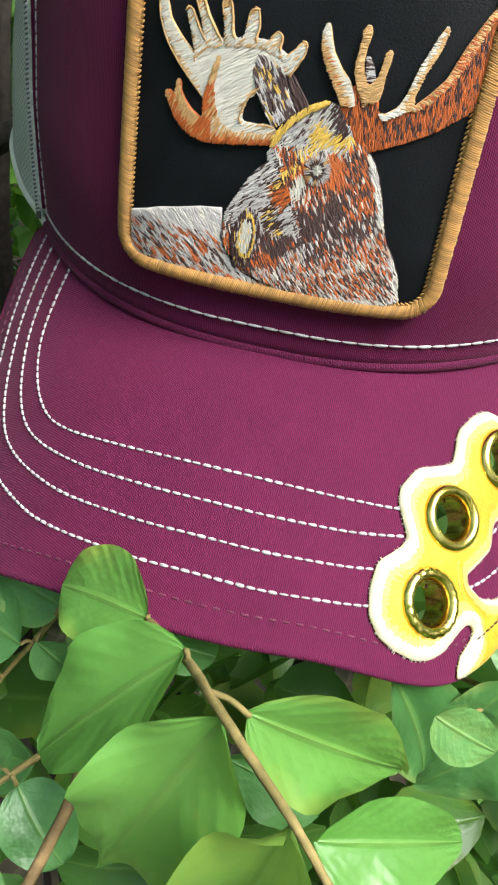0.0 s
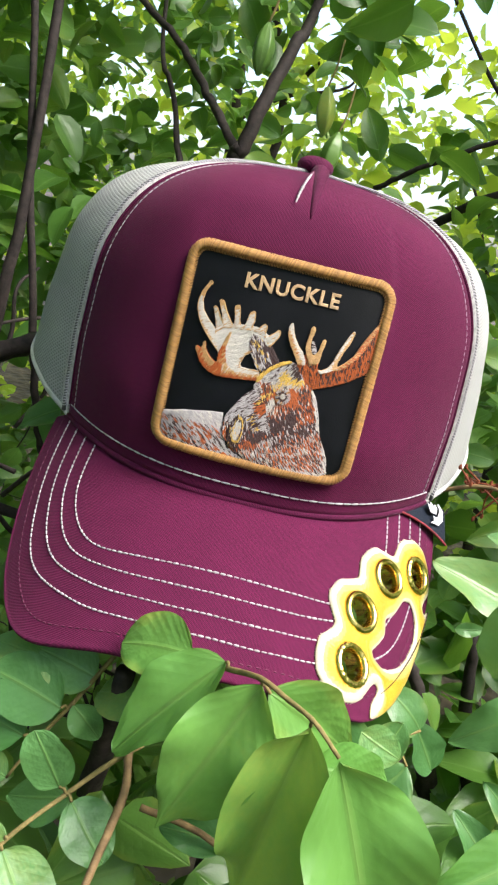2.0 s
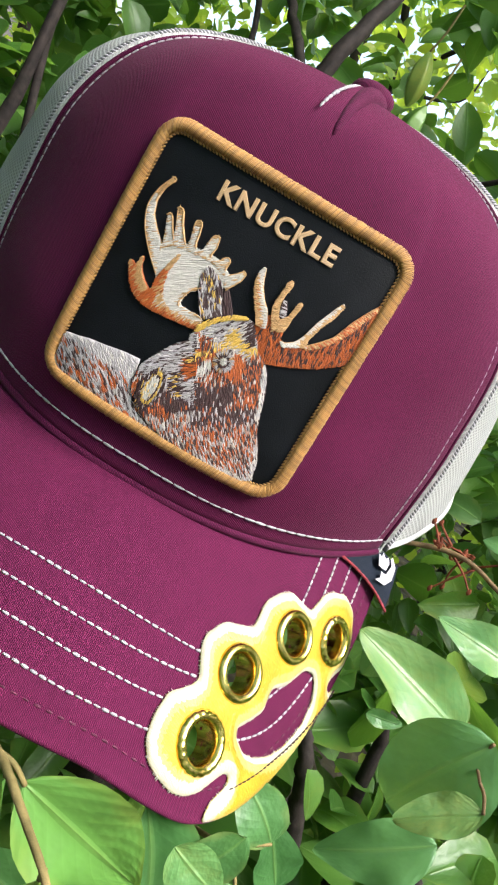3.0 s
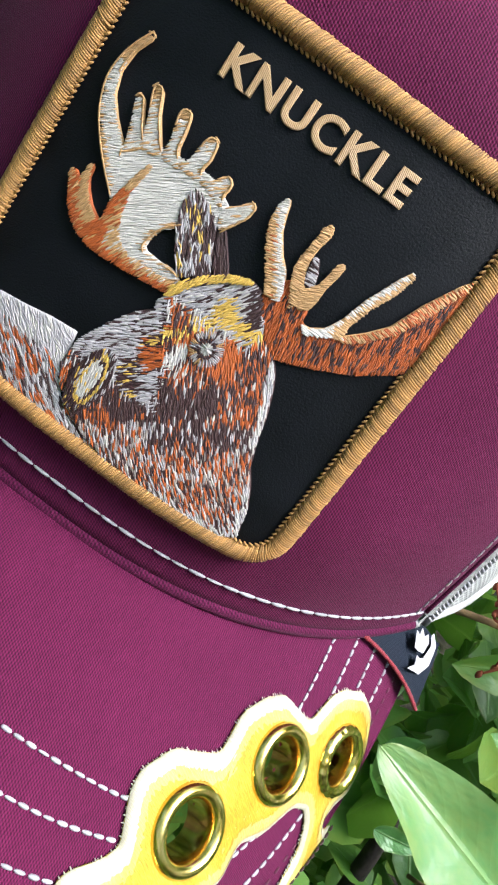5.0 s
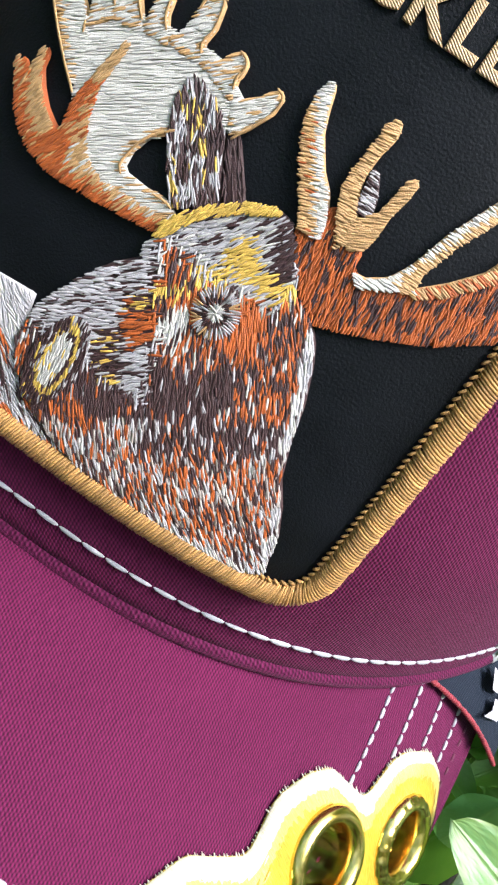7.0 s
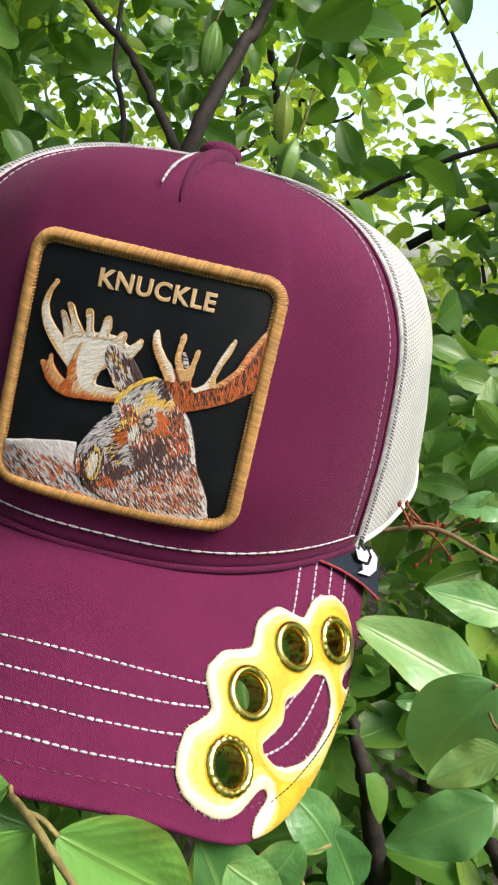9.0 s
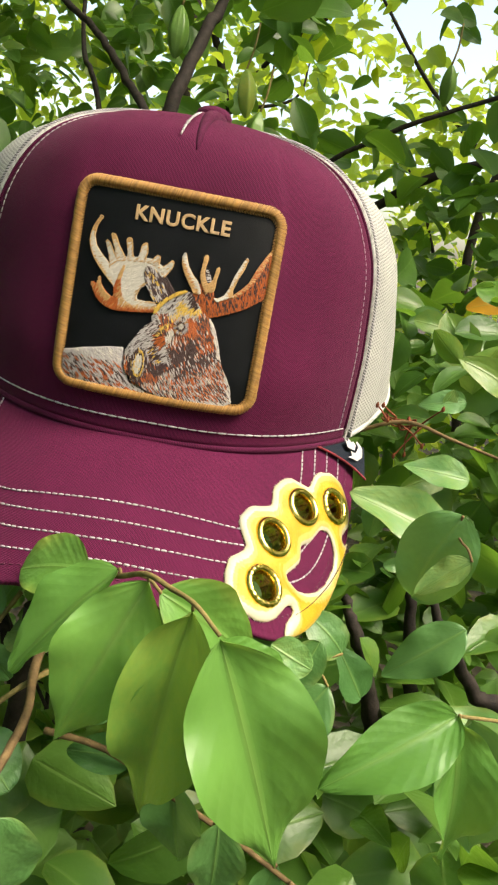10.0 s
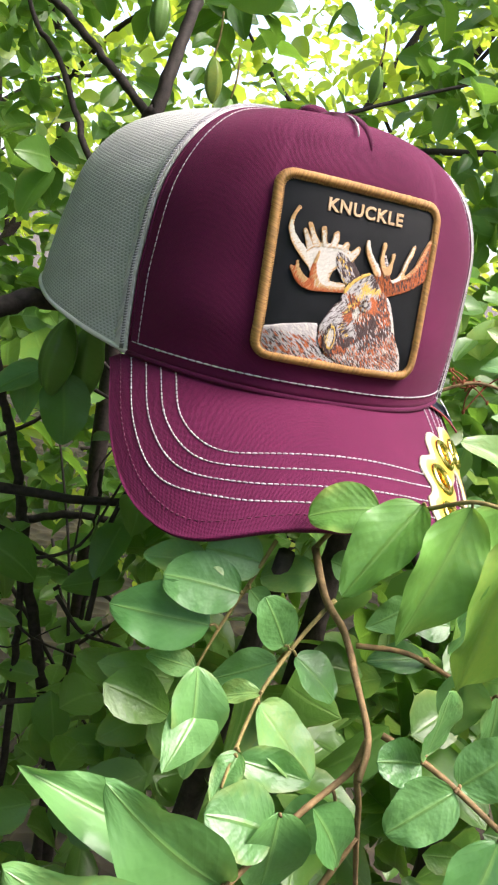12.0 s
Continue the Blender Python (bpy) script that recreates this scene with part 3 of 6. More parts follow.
        part("cord_braid", stitch_mesh("cord_braid", braid, WHITE), cap, kind="stuff")
        rows = []
        for q in np.linspace(0.02, 0.97, 170):
            i = int(q * (NR - 1))
            f = q * (NR - 1) - i
            k = min(i + 1, NR - 1)
            for c0, c1 in ((0, 3), (6, 3)):
                a0 = tape[i, c0] + (tape[k, c0] - tape[i, c0]) * f
                a1 = tape[min(k + 1, NR - 1), c1] + (tape[k, c1] - tape[i, c1]) * f
                rows.append((a0, a1, a0 - top + np.array([0, -0.02, 0.02]), 0.0008, 0.0018))
        part("tape_ribs", stitch_mesh("tape_ribs", rows, TAPE), cap, kind="stuff")
        line = np.stack([front_point(r, np.array(0.955 * sgn), 0.0004) for r in range(2, NR - 4)])
        out = line - np.array([0, 0.11, 1.15])
        part("seam_stitching", stitch_mesh("seam_stitching", along_line(line, out, 0.0024, 0.86, 0.0004, 0.0004), WHITE), cap, kind="stuff")
        line = np.stack([front_point(r, np.array(0.995 * sgn), 0.0004) for r in range(2, NR - 4)])
        part("seam_piping", tube("seam_piping", line, 0.0006, MAROON_FOLD, 6), cap)

    # white running stitch above the brim
    uu = np.linspace(-0.985, 0.985, 200)
    x = uu * 0.073
    z = 1.1092 - 0.0008 * np.abs(uu)
    line = np.stack([x, front_y(x, z) - 0.0004, z], 1)
    part("base_stitching", stitch_mesh("base_stitching", along_line(line, line - np.array([0, 0.08, 1.1]), 0.0034, 0.94, 0.00066, 0.0006, 0.02), WHITE), cap, kind="stuff")

    # dart with its stitch, and the button
    up = [i for i in range(NR) if MID[i, 2] > 1.1965]
    line = MID[up] + np.array([0.0012, -0.0004, 0.0004])
    f = np.linspace(0, 1, len(line))
    part("dart_fold", tube("dart_fold", line - np.array([0.0, 0, 0.0012]) * (1 - f)[:, None], 0.0003 + 0.0036 * f**0.6, MAROON_FOLD, 14), cap)
    line = MID[up][1:15] + np.array([-0.0034, -0.0006, 0.0012])
    line[:, 0] += np.linspace(-0.0012, 0.002, len(line))
    part("dart_stitching", stitch_mesh("dart_stitching", along_line(line, (0, -0.6, 0.8), 0.0019, 0.9, 0.0010, 0.0009), WHITE), cap, kind="stuff")
    ring = np.array([[math.cos(a), math.sin(a), 0] for a in np.linspace(0, 2 * math.pi, 24, endpoint=False)])
    dome = np.stack([ring * r + np.array([-0.0012, 0.0790, 1.2148 + h]) for r, h in ((0.0055, -0.001), (0.0072, 0.0004), (0.0075, 0.002), (0.0066, 0.0038), (0.0044, 0.0051), (0.002, 0.0057), (0.0002, 0.0058))])
    part("button", grid("button", dome, MAROON_FOLD, np.stack([dome[:, :, 0], dome[:, :, 1]], 2), wrap=True), cap, "cloth-covered top button")
    build_brim(cap)
    return cap


def build_brim(cap):
    n = 181
    outer = even(spline(both_sides(BRIM_OUTER)), n)
    inner = even(spline(both_sides(BRIM_JOIN)), n)
    rows = 60
    k = np.linspace(0, 1, rows)[:, None, None]
    plan = inner[None] * (1 - k) + outer[None] * k
    top = on_brim(plan[..., 0], plan[..., 1])
    nor = brim_normal(plan[..., 0], plan[..., 1])
    thick = 0.0030
    under = top - nor * thick
    # the rim: half a turn between the two sheets
    outward = outer - even(spline(both_sides([(p[0] * 0.97, p[1] + 0.002) for p in BRIM_OUTER])), n)
    outward /= np.linalg.norm(outward, axis=1)[:, None]
    rim = []
    for a in np.linspace(0, math.pi, 7)[1:-1]:
        mid = (top[-1] + under[-1]) / 2
        rim.append(mid + nor[-1] * (thick / 2 * math.cos(a)) + np.c_[outward, np.zeros(n)] * thick / 2 * math.sin(a))
    sheet = np.concatenate([top, np.array(rim), under[::-1]])
    uv = np.zeros((*sheet.shape[:2], 2))
    uv[..., 0] = sheet[..., 0] * 1.12
    uv[..., 1] = sheet[..., 1] * 1.25
    r, c = sheet.shape[:2]
    faces = []
    for i in range(r - 1):
        for j in range(c - 1):
            q = (sheet[i, j] + sheet[i + 1, j + 1]) / 2
            if any((q[0] - ex) ** 2 + (q[1] - ey) ** 2 + (q[2] - brim_z(ex, ey)) ** 2 < 0.0056**2 for ex, ey in EYELETS):
                continue
            faces.append((i * c + j, i * c + j + 1, (i + 1) * c + j + 1, (i + 1) * c + j))
    me = mesh_of("brim", sheet.reshape(-1, 3), faces, MAROON, uv.reshape(-1, 2))
    brim = part("brim", me, cap, "curved maroon twill brim with four rows of white stitching")
    for k in range(4):
        f = k / 3
        a, b = even(spline(both_sides(STITCH_IN)), 400), even(spline(both_sides(STITCH_OUT)), 400)
        q = a * (1 - f) + b * f
        line = on_brim(q[:, 0], q[:, 1], np.full(400, 0.0002))
        rows = along_line(line, brim_normal(q[:, 0], q[:, 1]), 0.0021, 0.84, 0.00068, 0.0006, 0.03, k)
        rows = [r for r in rows if badge_sdf(*((r[0] + r[1]) / 2)[:2]) > 0.0 and min(np.linalg.norm((r[0] + r[1]) / 2 - np.array([ex, ey, float(brim_z(ex, ey))])) for ex, ey in EYELETS) > 0.0075]
        part("brim_stitching", stitch_mesh("brim_stitching", rows, WHITE), brim, kind="stuff")
    # tone-on-tone stitch near the rim
    q = even(spline(both_sides(BRIM_OUTER)), 300) * (0.955, 0.955) + (0, 0.0012)
    part("rim_stitching", stitch_mesh("rim_stitching", along_line(on_brim(q[:, 0], q[:, 1], np.full(300, 0.0001)), brim_normal(q[:, 0], q[:, 1]), 0.0026, 0.6, 0.0005, 0.0005), MAROON_THREAD), brim, kind="stuff")
    build_badge(cap)


def build_badge(cap):
    """The yellow satin-stitched badge over the side of the brim, with four brass eyelets."""
    eyes, sdf = eyelet_spots(), badge_sdf

    def lift(x, y):
        return 0.0004 + 0.0010 * np.clip(-sdf(x, y) / 0.0014, 0, 1) ** 0.5

    def reach(x, y, k):
        """How far the pale threads run in from the edge: uneven, thread by thread."""
        eye = np.argmin([np.hypot(x - e[0], y - e[1]) for e in eyes], axis=0)
        cx, cy = np.array([e[0] for e in eyes])[eye], np.array([e[1] for e in eyes])[eye]
        turn = np.arctan2(y - cy, x - cx)
        lobe = np.clip((0.0165 - np.hypot(x - cx, y - cy)) / 0.004, 0, 1) * (BADGE_IN(x, y) > 0.003)
        teeth = 0.5 + 0.25 * np.sin(turn * 61 + 3 * np.sin(turn * 7)) + 0.25 * np.sin(turn * 97 + k)
        full = np.array([0.0022, 0.0019, 0.0017, 0.0010])[eye]
        return 0.0007 + (full - 0.0007) * lobe * (0.65 + 0.5 * teeth) + k * (0.0009 + 0.0008 * teeth)

    me = region_sheet("yellow_badge", sdf, 0.029, 0.081, -0.053, 0.022, 0.00045, lambda x, y, d: on_brim(x, y, lift(x, y)), SATIN)
    badge = part("yellow_badge", me, cap, "yellow satin-stitched badge with pale edges")
    # pale threads round the lobes and along the slot
    for k, mat in ((1, SATIN_CREAM), (0, SATIN_IVORY)):
        def pale(x, y):
            edge = np.maximum(BADGE_OUT(x, y), -BADGE_IN(x, y))
            return np.maximum(sdf(x, y), -(edge + reach(x, y, k)))

        me = region_sheet("pale_edge", pale, 0.029, 0.081, -0.053, 0.022, 0.00034, lambda x, y, d: on_brim(x, y, lift(x, y) + 0.00022 - 0.0001 * k), mat)
        part("pale_edge", me, badge, "ivory satin edge of the badge")
    # short thread ends over the edge
    xs, ys = np.meshgrid(np.arange(0.029, 0.081, 0.00038), np.arange(-0.053, 0.022, 0.00038))
    d = np.maximum(BADGE_OUT(xs, ys), -BADGE_IN(xs, ys))
    gy, gx = np.gradient(d, 0.00038)
    rim = np.where(xs > 0.05, np.interp(ys, RIM_LINE[:, 1], RIM_LINE[:, 0]) - xs, 1.0)
    rg = np.random.default_rng(5)
    ends = []
    for i, j in np.argwhere((np.abs(d + 0.0003) < 0.00022) & (rim > 0.0014)):
        g = np.array([gx[i, j], gy[i, j]])
        g /= np.linalg.norm(g) + 1e-9
        q = np.array([xs[i, j], ys[i, j]])
        a, b = q - g * rg.uniform(0.0006, 0.0012), q + g * rg.uniform(0.0002, 0.00055) + rg.normal(0, 0.00006, 2)
        ends.append((on_brim(a[0], a[1], 0.00125), on_brim(b[0], b[1], 0.0003), brim_normal(*q), 0.0003, 0.00026))
    part("edge_stitching", stitch_mesh("edge_stitching", ends, IVORY, 5), badge, "ivory thread ends along the badge's edge", "stuff")
    for k, c in enumerate(eyes):
        n = brim_normal(c[0], c[1])
        a = np.cross(n, (0, 1, 0))
        a /= np.linalg.norm(a)
        b = np.cross(n, a)
        prof = [(0.0045, -0.0050), (0.0044, -0.002), (0.0044, 0.0008), (0.0047, 0.0019), (0.0054, 0.0026), (0.0062, 0.0026), (0.0069, 0.0020), (0.0072, 0.0012), (0.0071, 0.0008)]
        w = np.linspace(0, 2 * math.pi, 120, endpoint=False)
        crimp = 0.008 * np.cos(20 * w)[:, None] if k in (0, 3) else 0.0
        p = np.stack([c + n * (h + (0.008 * crimp if r > 0.006 else 0.0)) + r * (1 + (crimp if r > 0.0065 else 0.0)) * (np.cos(w)[:, None] * a + np.sin(w)[:, None] * b) for r, h in prof])
        part("eyelet", grid("eyelet", p, BRASS, np.zeros((len(prof), 120, 2)), wrap=True), badge, "polished brass eyelet")
    # dark seam line along the outer bar
    q = spline([(0.0566, -0.0378), (0.0610, -0.0312), (0.0655, -0.0232), (0.0695, -0.0152), (0.0727, -0.0076), (0.0751, -0.0010), (0.0764, 0.0045)], 12)
    part("bar_stitching", stitch_mesh("bar_stitching", along_line(on_brim(q[:, 0], q[:, 1], np.full(len(q), 0.0016)), brim_normal(q[:, 0], q[:, 1]), 0.0016, 0.85, 0.0003, 0.0006), BROWN), badge, "dark seam line", "stuff")

    # label at the side seam
    corners = [(0.0592, 0.0203), (0.0808, 0.0300), (0.0806, 0.0440), (0.0752, 0.0425)]
    s, t = np.meshgrid(np.linspace(0, 1, 16), np.linspace(0, 1, 12))
    q = [np.array(c) for c in corners]
    plan = (1 - t)[..., None] * ((1 - s)[..., None] * q[0] + s[..., None] * q[1]) + t[..., None] * ((1 - s)[..., None] * q[3] + s[..., None] * q[2])
    label = part("side_label", grid("side_label", on_brim(plan[..., 0], plan[..., 1], 0.0009 + 0.0028 * s**2), NAVY), cap, "navy woven label with red edge")
    line = on_brim(*np.linspace(q[0], q[1], 40).T, 0.0013 + 0.0028 * np.linspace(0, 1, 40) ** 2)
    part("red_piping", stitch_mesh("red_piping", along_line(line, brim_normal(*np.linspace(q[0], q[1], 40).T), 0.0006, 1.25, 0.0010, 0.0010), RED), label, "red corded piping", "stuff")
    # white mark: a slanting bar and a three-pointed shape beside it
    for poly in ([(0.0722, 0.0275), (0.0768, 0.0318), (0.0795, 0.0372), (0.0798, 0.0420), (0.0772, 0.0418), (0.0764, 0.0400), (0.0776, 0.0392), (0.0762, 0.0345), (0.0750, 0.0330), (0.0738, 0.0322), (0.0742, 0.0306)],
                 [(0.0722, 0.0318), (0.0710, 0.0344), (0.0724, 0.0350), (0.0726, 0.0370), (0.0742, 0.0368), (0.0752, 0.0388), (0.0764, 0.0382), (0.0756, 0.0348), (0.0736, 0.0328)]):
        f = poly_sdf(poly)
        me = region_sheet("white_mark", f, 0.068, 0.082, 0.027, 0.043, 0.0003, lambda x, y, d: on_brim(x, y, np.full(np.shape(x), 0.0036)), WHITE)
        part("white_mark", me, label, "plain white woven shape")


# ---- the embroidered patch ----
PATCH_Z, LEAN = 1.150, radians(8.5)
PATCH_HALF, PATCH_CORNER, RIM = 0.0325, 0.0054, 0.00155


def on_patch(u, v, lift=0.0):
    """u to the right, v up on the patch, in metres."""
    u, v = np.asarray(u, float), np.asarray(v, float)
    x, z = u, PATCH_Z + v * math.cos(LEAN)
    return np.stack([x, front_y(x, z) - 0.0014 - np.asarray(lift), z + 0 * x], -1)


FACING = np.array([0.0, -math.cos(LEAN), math.sin(LEAN)])
# outlines of the embroidered figure, in tenths of a millimetre
LONG_PRONG = [(-176, 10), (-204, 34), (-235, 65), (-258, 96), (-272, 135), (-267, 175), (-249, 211), (-240, 209), (-253, 183), (-257, 151), (-247, 122), (-226, 99), (-196, 74), (-184, 56)]
PRONGS = [
    [(-194, 66), (-204, 100), (-218, 135), (-215, 143), (-206, 141), (-189, 114), (-172, 86)],
    [(-177, 86), (-187, 121), (-202, 157), (-198, 167), (-188, 163), (-175, 137), (-157, 113), (-140, 90)],
    [(-143, 93), (-145, 119), (-153, 153), (-148, 163), (-137, 162), (-131, 140), (-127, 115), (-112, 94)],
    [(-117, 97), (-107, 116), (-103, 145), (-96, 155), (-85, 152), (-81, 129), (-84, 114), (-78, 96)],
    [(-80, 98), (-61, 112), (-53, 125), (-47, 127), (-39, 122), (-38, 111), (-40, 104), (-34, 86)],
    [(-38, 88), (-27, 95), (-11, 108), (-3, 119), (6, 115), (5, 98), (-10, 71), (-20, 60)],
]
PALM = [(-180, 16), (-198, 60), (-182, 87), (-146, 104), (-113, 108), (-84, 112), (-58, 110), (-38, 100), (-22, 92), (-18, 62), (-40, 58), (-71, 33), (-86, 17), (-94, -2), (-94, -21), (-64, -22), (-43, -20), (-28, -25), (-30, -42), (-60, -44), (-110, -46), (-140, -40), (-160, -22)]
LOW_PRONG = [(-245, 8), (-239, 9), (-231, 3), (-226, 12), (-227, 25), (-221, 32), (-217, 24), (-216, 11), (-207, -2), (-193, -16), (-179, -24), (-169, -28), (-170, -10), (-172, 8), (-169, 20), (-164, 38), (-158, 59), (-152, 77), (-145, 77), (-147, 58), (-153, 32), (-149, 9), (-142, -13), (-130, -29), (-108, -40), (-78, -38), (-52, -36), (-32, -36), (-32, -52), (-49, -54), (-75, -58), (-108, -62), (-135, -65), (-162, -67), (-191, -61), (-212, -49), (-228, -32), (-235, -18), (-247, -2)]
TUFT = [(-79, 88), (-83, 66), (-77, 44), (-67, 21), (-50, -4), (-33, -24), (7, 2), (-7, 28), (-19, 53), (-30, 70), (-46, 81), (-64, 87)]
TUFT_BACK = [(-31, 76), (-22, 76), (-6, 60), (19, 29), (28, 17), (7, 2), (-14, 42)]
MASS = [(-31, -52), (-31, -37), (-17, -18), (3, 2), (30, 22), (55, 34), (76, 31), (90, 19), (106, -2), (119, -22), (146, -36), (160, -52), (171, -71), (187, -109), (199, -152), (213, -189), (232, -216), (249, -250), (258, -288), (262, -300), (240, -312), (150, -316), (30, -314), (-20, -300), (-50, -288), (-65, -273), (-91, -257), (-106, -231), (-104, -185), (-88, -153), (-74, -127), (-57, -101), (-33, -78), (-38, -68)]
FLANK = [(-306, -222), (-272, -213), (-244, -203), (-209, -196), (-158, -184), (-112, -178), (-104, -231), (-83, -275), (-45, -288), (42, -312), (-37, -318), (-159, -318), (-304, -318)]
STEM = [(79, 30), (82, 45), (96, 62), (112, 72), (130, 58), (146, 44), (147, 28), (160, 22), (187, 32), (207, 40), (230, 62), (254, 90), (275, 132), (298, 184), (306, 200), (312, 170), (312, 100), (308, 50), (299, 42), (251, 8), (212, -11), (172, -28), (147, -37), (120, -22), (95, 5)]
RIGHT_A = [(81, 30), (64, 57), (44, 85), (31, 110), (29, 123), (29, 137), (33, 151), (40, 149), (47, 127), (54, 110), (73, 85), (88, 72), (102, 50), (106, 32)]
RIGHT_B = [(120, 34), (108, 54), (100, 69), (94, 84), (93, 101), (96, 123), (97, 149), (103, 157), (110, 153), (112, 141), (108, 122), (107, 102), (112, 84), (124, 66), (132, 48)]
RIGHT_C = [(122, 46), (122, 66), (130, 74), (137, 85), (139, 103), (142, 122), (149, 125), (153, 120), (152, 104), (148, 84), (148, 63), (145, 46), (132, 40)]
RIGHT_D = [(147, 27), (160, 27), (179, 40), (190, 62), (200, 100), (221, 151), (231, 169), (238, 163), (230, 130), (215, 98), (205, 60), (207, 42), (176, 24), (158, 16)]
RIGHT_E = [(200, 40), (228, 66), (250, 92), (269, 141), (294, 188), (306, 205), (309, 190), (296, 160), (284, 128), (267, 92), (236, 56), (212, 38)]
STUB = [(118, 70), (112, 88), (109, 110), (116, 111), (128, 92), (135, 72)]


def build_patch():
    patch = thing("embroidered_patch", tuple(on_patch(0, -0.033)), "square black patch with gold merrowed border, word and embroidered antlered figure", "patch")
    h, r = PATCH_HALF, PATCH_CORNER

    def box(x, y):
        a, b = np.abs(x) - h + r, np.abs(y) - h + r
        return np.hypot(np.maximum(a, 0), np.maximum(b, 0)) + np.minimum(np.maximum(a, b), 0) - r

    me = region_sheet("backing", box, -0.034, 0.034, -0.034, 0.034, 0.0012, lambda x, y, d: on_patch(x, y, 0.0002), LEATHER)
    part("backing", me, patch, "black satin ground")

    # merrowed border: one loop of thread after another
    ring = []
    for cx, cy, a0 in ((h - r, h - r, 0), (-h + r, h - r, 90), (-h + r, -h + r, 180), (h - r, -h + r, 270)):
        for a in np.linspace(a0, a0 + 90, 9):
            ring.append((cx + r * math.cos(radians(a)), cy + r * math.sin(radians(a))))
    ring.append(ring[0])
    ring = even(np.array(ring), 690)[:-1]
    tan = np.roll(ring, -1, 0) - np.roll(ring, 1, 0)
    tan /= np.linalg.norm(tan, axis=1)[:, None]
    out = np.c_[tan[:, 1], -tan[:, 0]]
    rg = np.random.default_rng(11)
    verts, faces = [], []
    sides, rings = 5, 8
    for k in range(len(ring)):
        skew = 0.0005 + 0.00005 * rg.standard_normal()
        wide = RIM * (1 + 0.03 * rg.standard_normal())
        a = np.linspace(-0.15, math.pi + 0.15, rings)
        q = ring[k] - out[k] * wide * np.cos(a)[:, None] + tan[k] * skew * np.cos(a)[:, None]
        arc = on_patch(q[:, 0], q[:, 1], 0.0015 * np.sin(a) + 0.0003)
        centre = on_patch(ring[k][0], ring[k][1], 0.0)
        along = np.array([tan[k][0], 0, tan[k][1]])
        thick = 0.00019 * (1 + 0.08 * rg.standard_normal())
        o = arc - centre
        o /= np.linalg.norm(o, axis=1)[:, None] + 1e-9
        w = 2 * math.pi * np.arange(sides) / sides
        verts.append(arc[:, None] + along * thick * np.cos(w)[None, :, None] + o[:, None] * thick * np.sin(w)[None, :, None])
    one = np.array([(i * sides + j, i * sides + (j + 1) % sides, (i + 1) * sides + (j + 1) % sides, (i + 1) * sides + j) for i in range(rings - 1) for j in range(sides)])
    faces = (one[None] + (np.arange(len(ring)) * rings * sides)[:, None, None]).reshape(-1, 4)
    verts = np.array(verts).reshape(-1, 3)
    part("border_threads", mesh_of("border_threads", verts, faces, GOLD), patch, "raised gold merrowed border", "stuff")
    # core under the loops, and the chained inner edge
    core = np.array([on_patch(q[0], q[1], 0.0003) for q in np.vstack([ring[::3], ring[:1]])])
    part("border_core", tube("border_core", core, 0.0012, GOLD, 8), patch)
    inner = ring - out * (RIM + 0.0003)
    line = np.array([on_patch(q[0], q[1], 0.0007) for q in np.vstack([inner, inner[:1]])])
    part("border_chain", stitch_mesh("border_chain", slanted(along_line(line, FACING, 0.0009, 0.86, 0.00042, 0.0005), 0.0006), GOLD, 6), patch, kind="stuff")

    # the word
    curve = bpy.data.curves.new("word", "FONT")
    curve.body, curve.size, curve.extrude, curve.bevel_depth, curve.space_character = "KNUCKLE", 1.0, 0.04, 0.045, 1.10
    curve.offset = -0.011
    curve.bevel_resolution = 2
    curve.resolution_u = 6
    ob = bpy.data.objects.new("word", curve)
    me = bpy.data.meshes.new_from_object(ob)
    bpy.data.objects.remove(ob)
    co = np.zeros(len(me.vertices) * 3)
    me.vertices.foreach_get("co", co)
    co = co.reshape(-1, 3)
    x0, x1, y0, y1 = co[:, 0].min(), co[:, 0].max(), co[:, 1].min(), co[:, 1].max()
    uu = -0.0140 + (co[:, 0] - x0) / (x1 - x0) * 0.0304
    vv = 0.0221 + (co[:, 1] - y0) / (y1 - y0) * 0.0049
    p = on_patch(uu, vv, 0.0004 + np.maximum(co[:, 2], 0) * 0.004)
    me.vertices.foreach_set("co", p.ravel())
    me.materials.clear()
    me.materials.append(SATIN_TAN)
    me.update()
    part("word_lettering", me, patch, "gold thread lettering reading KNUCKLE")

    build_figure(patch)
    return patch


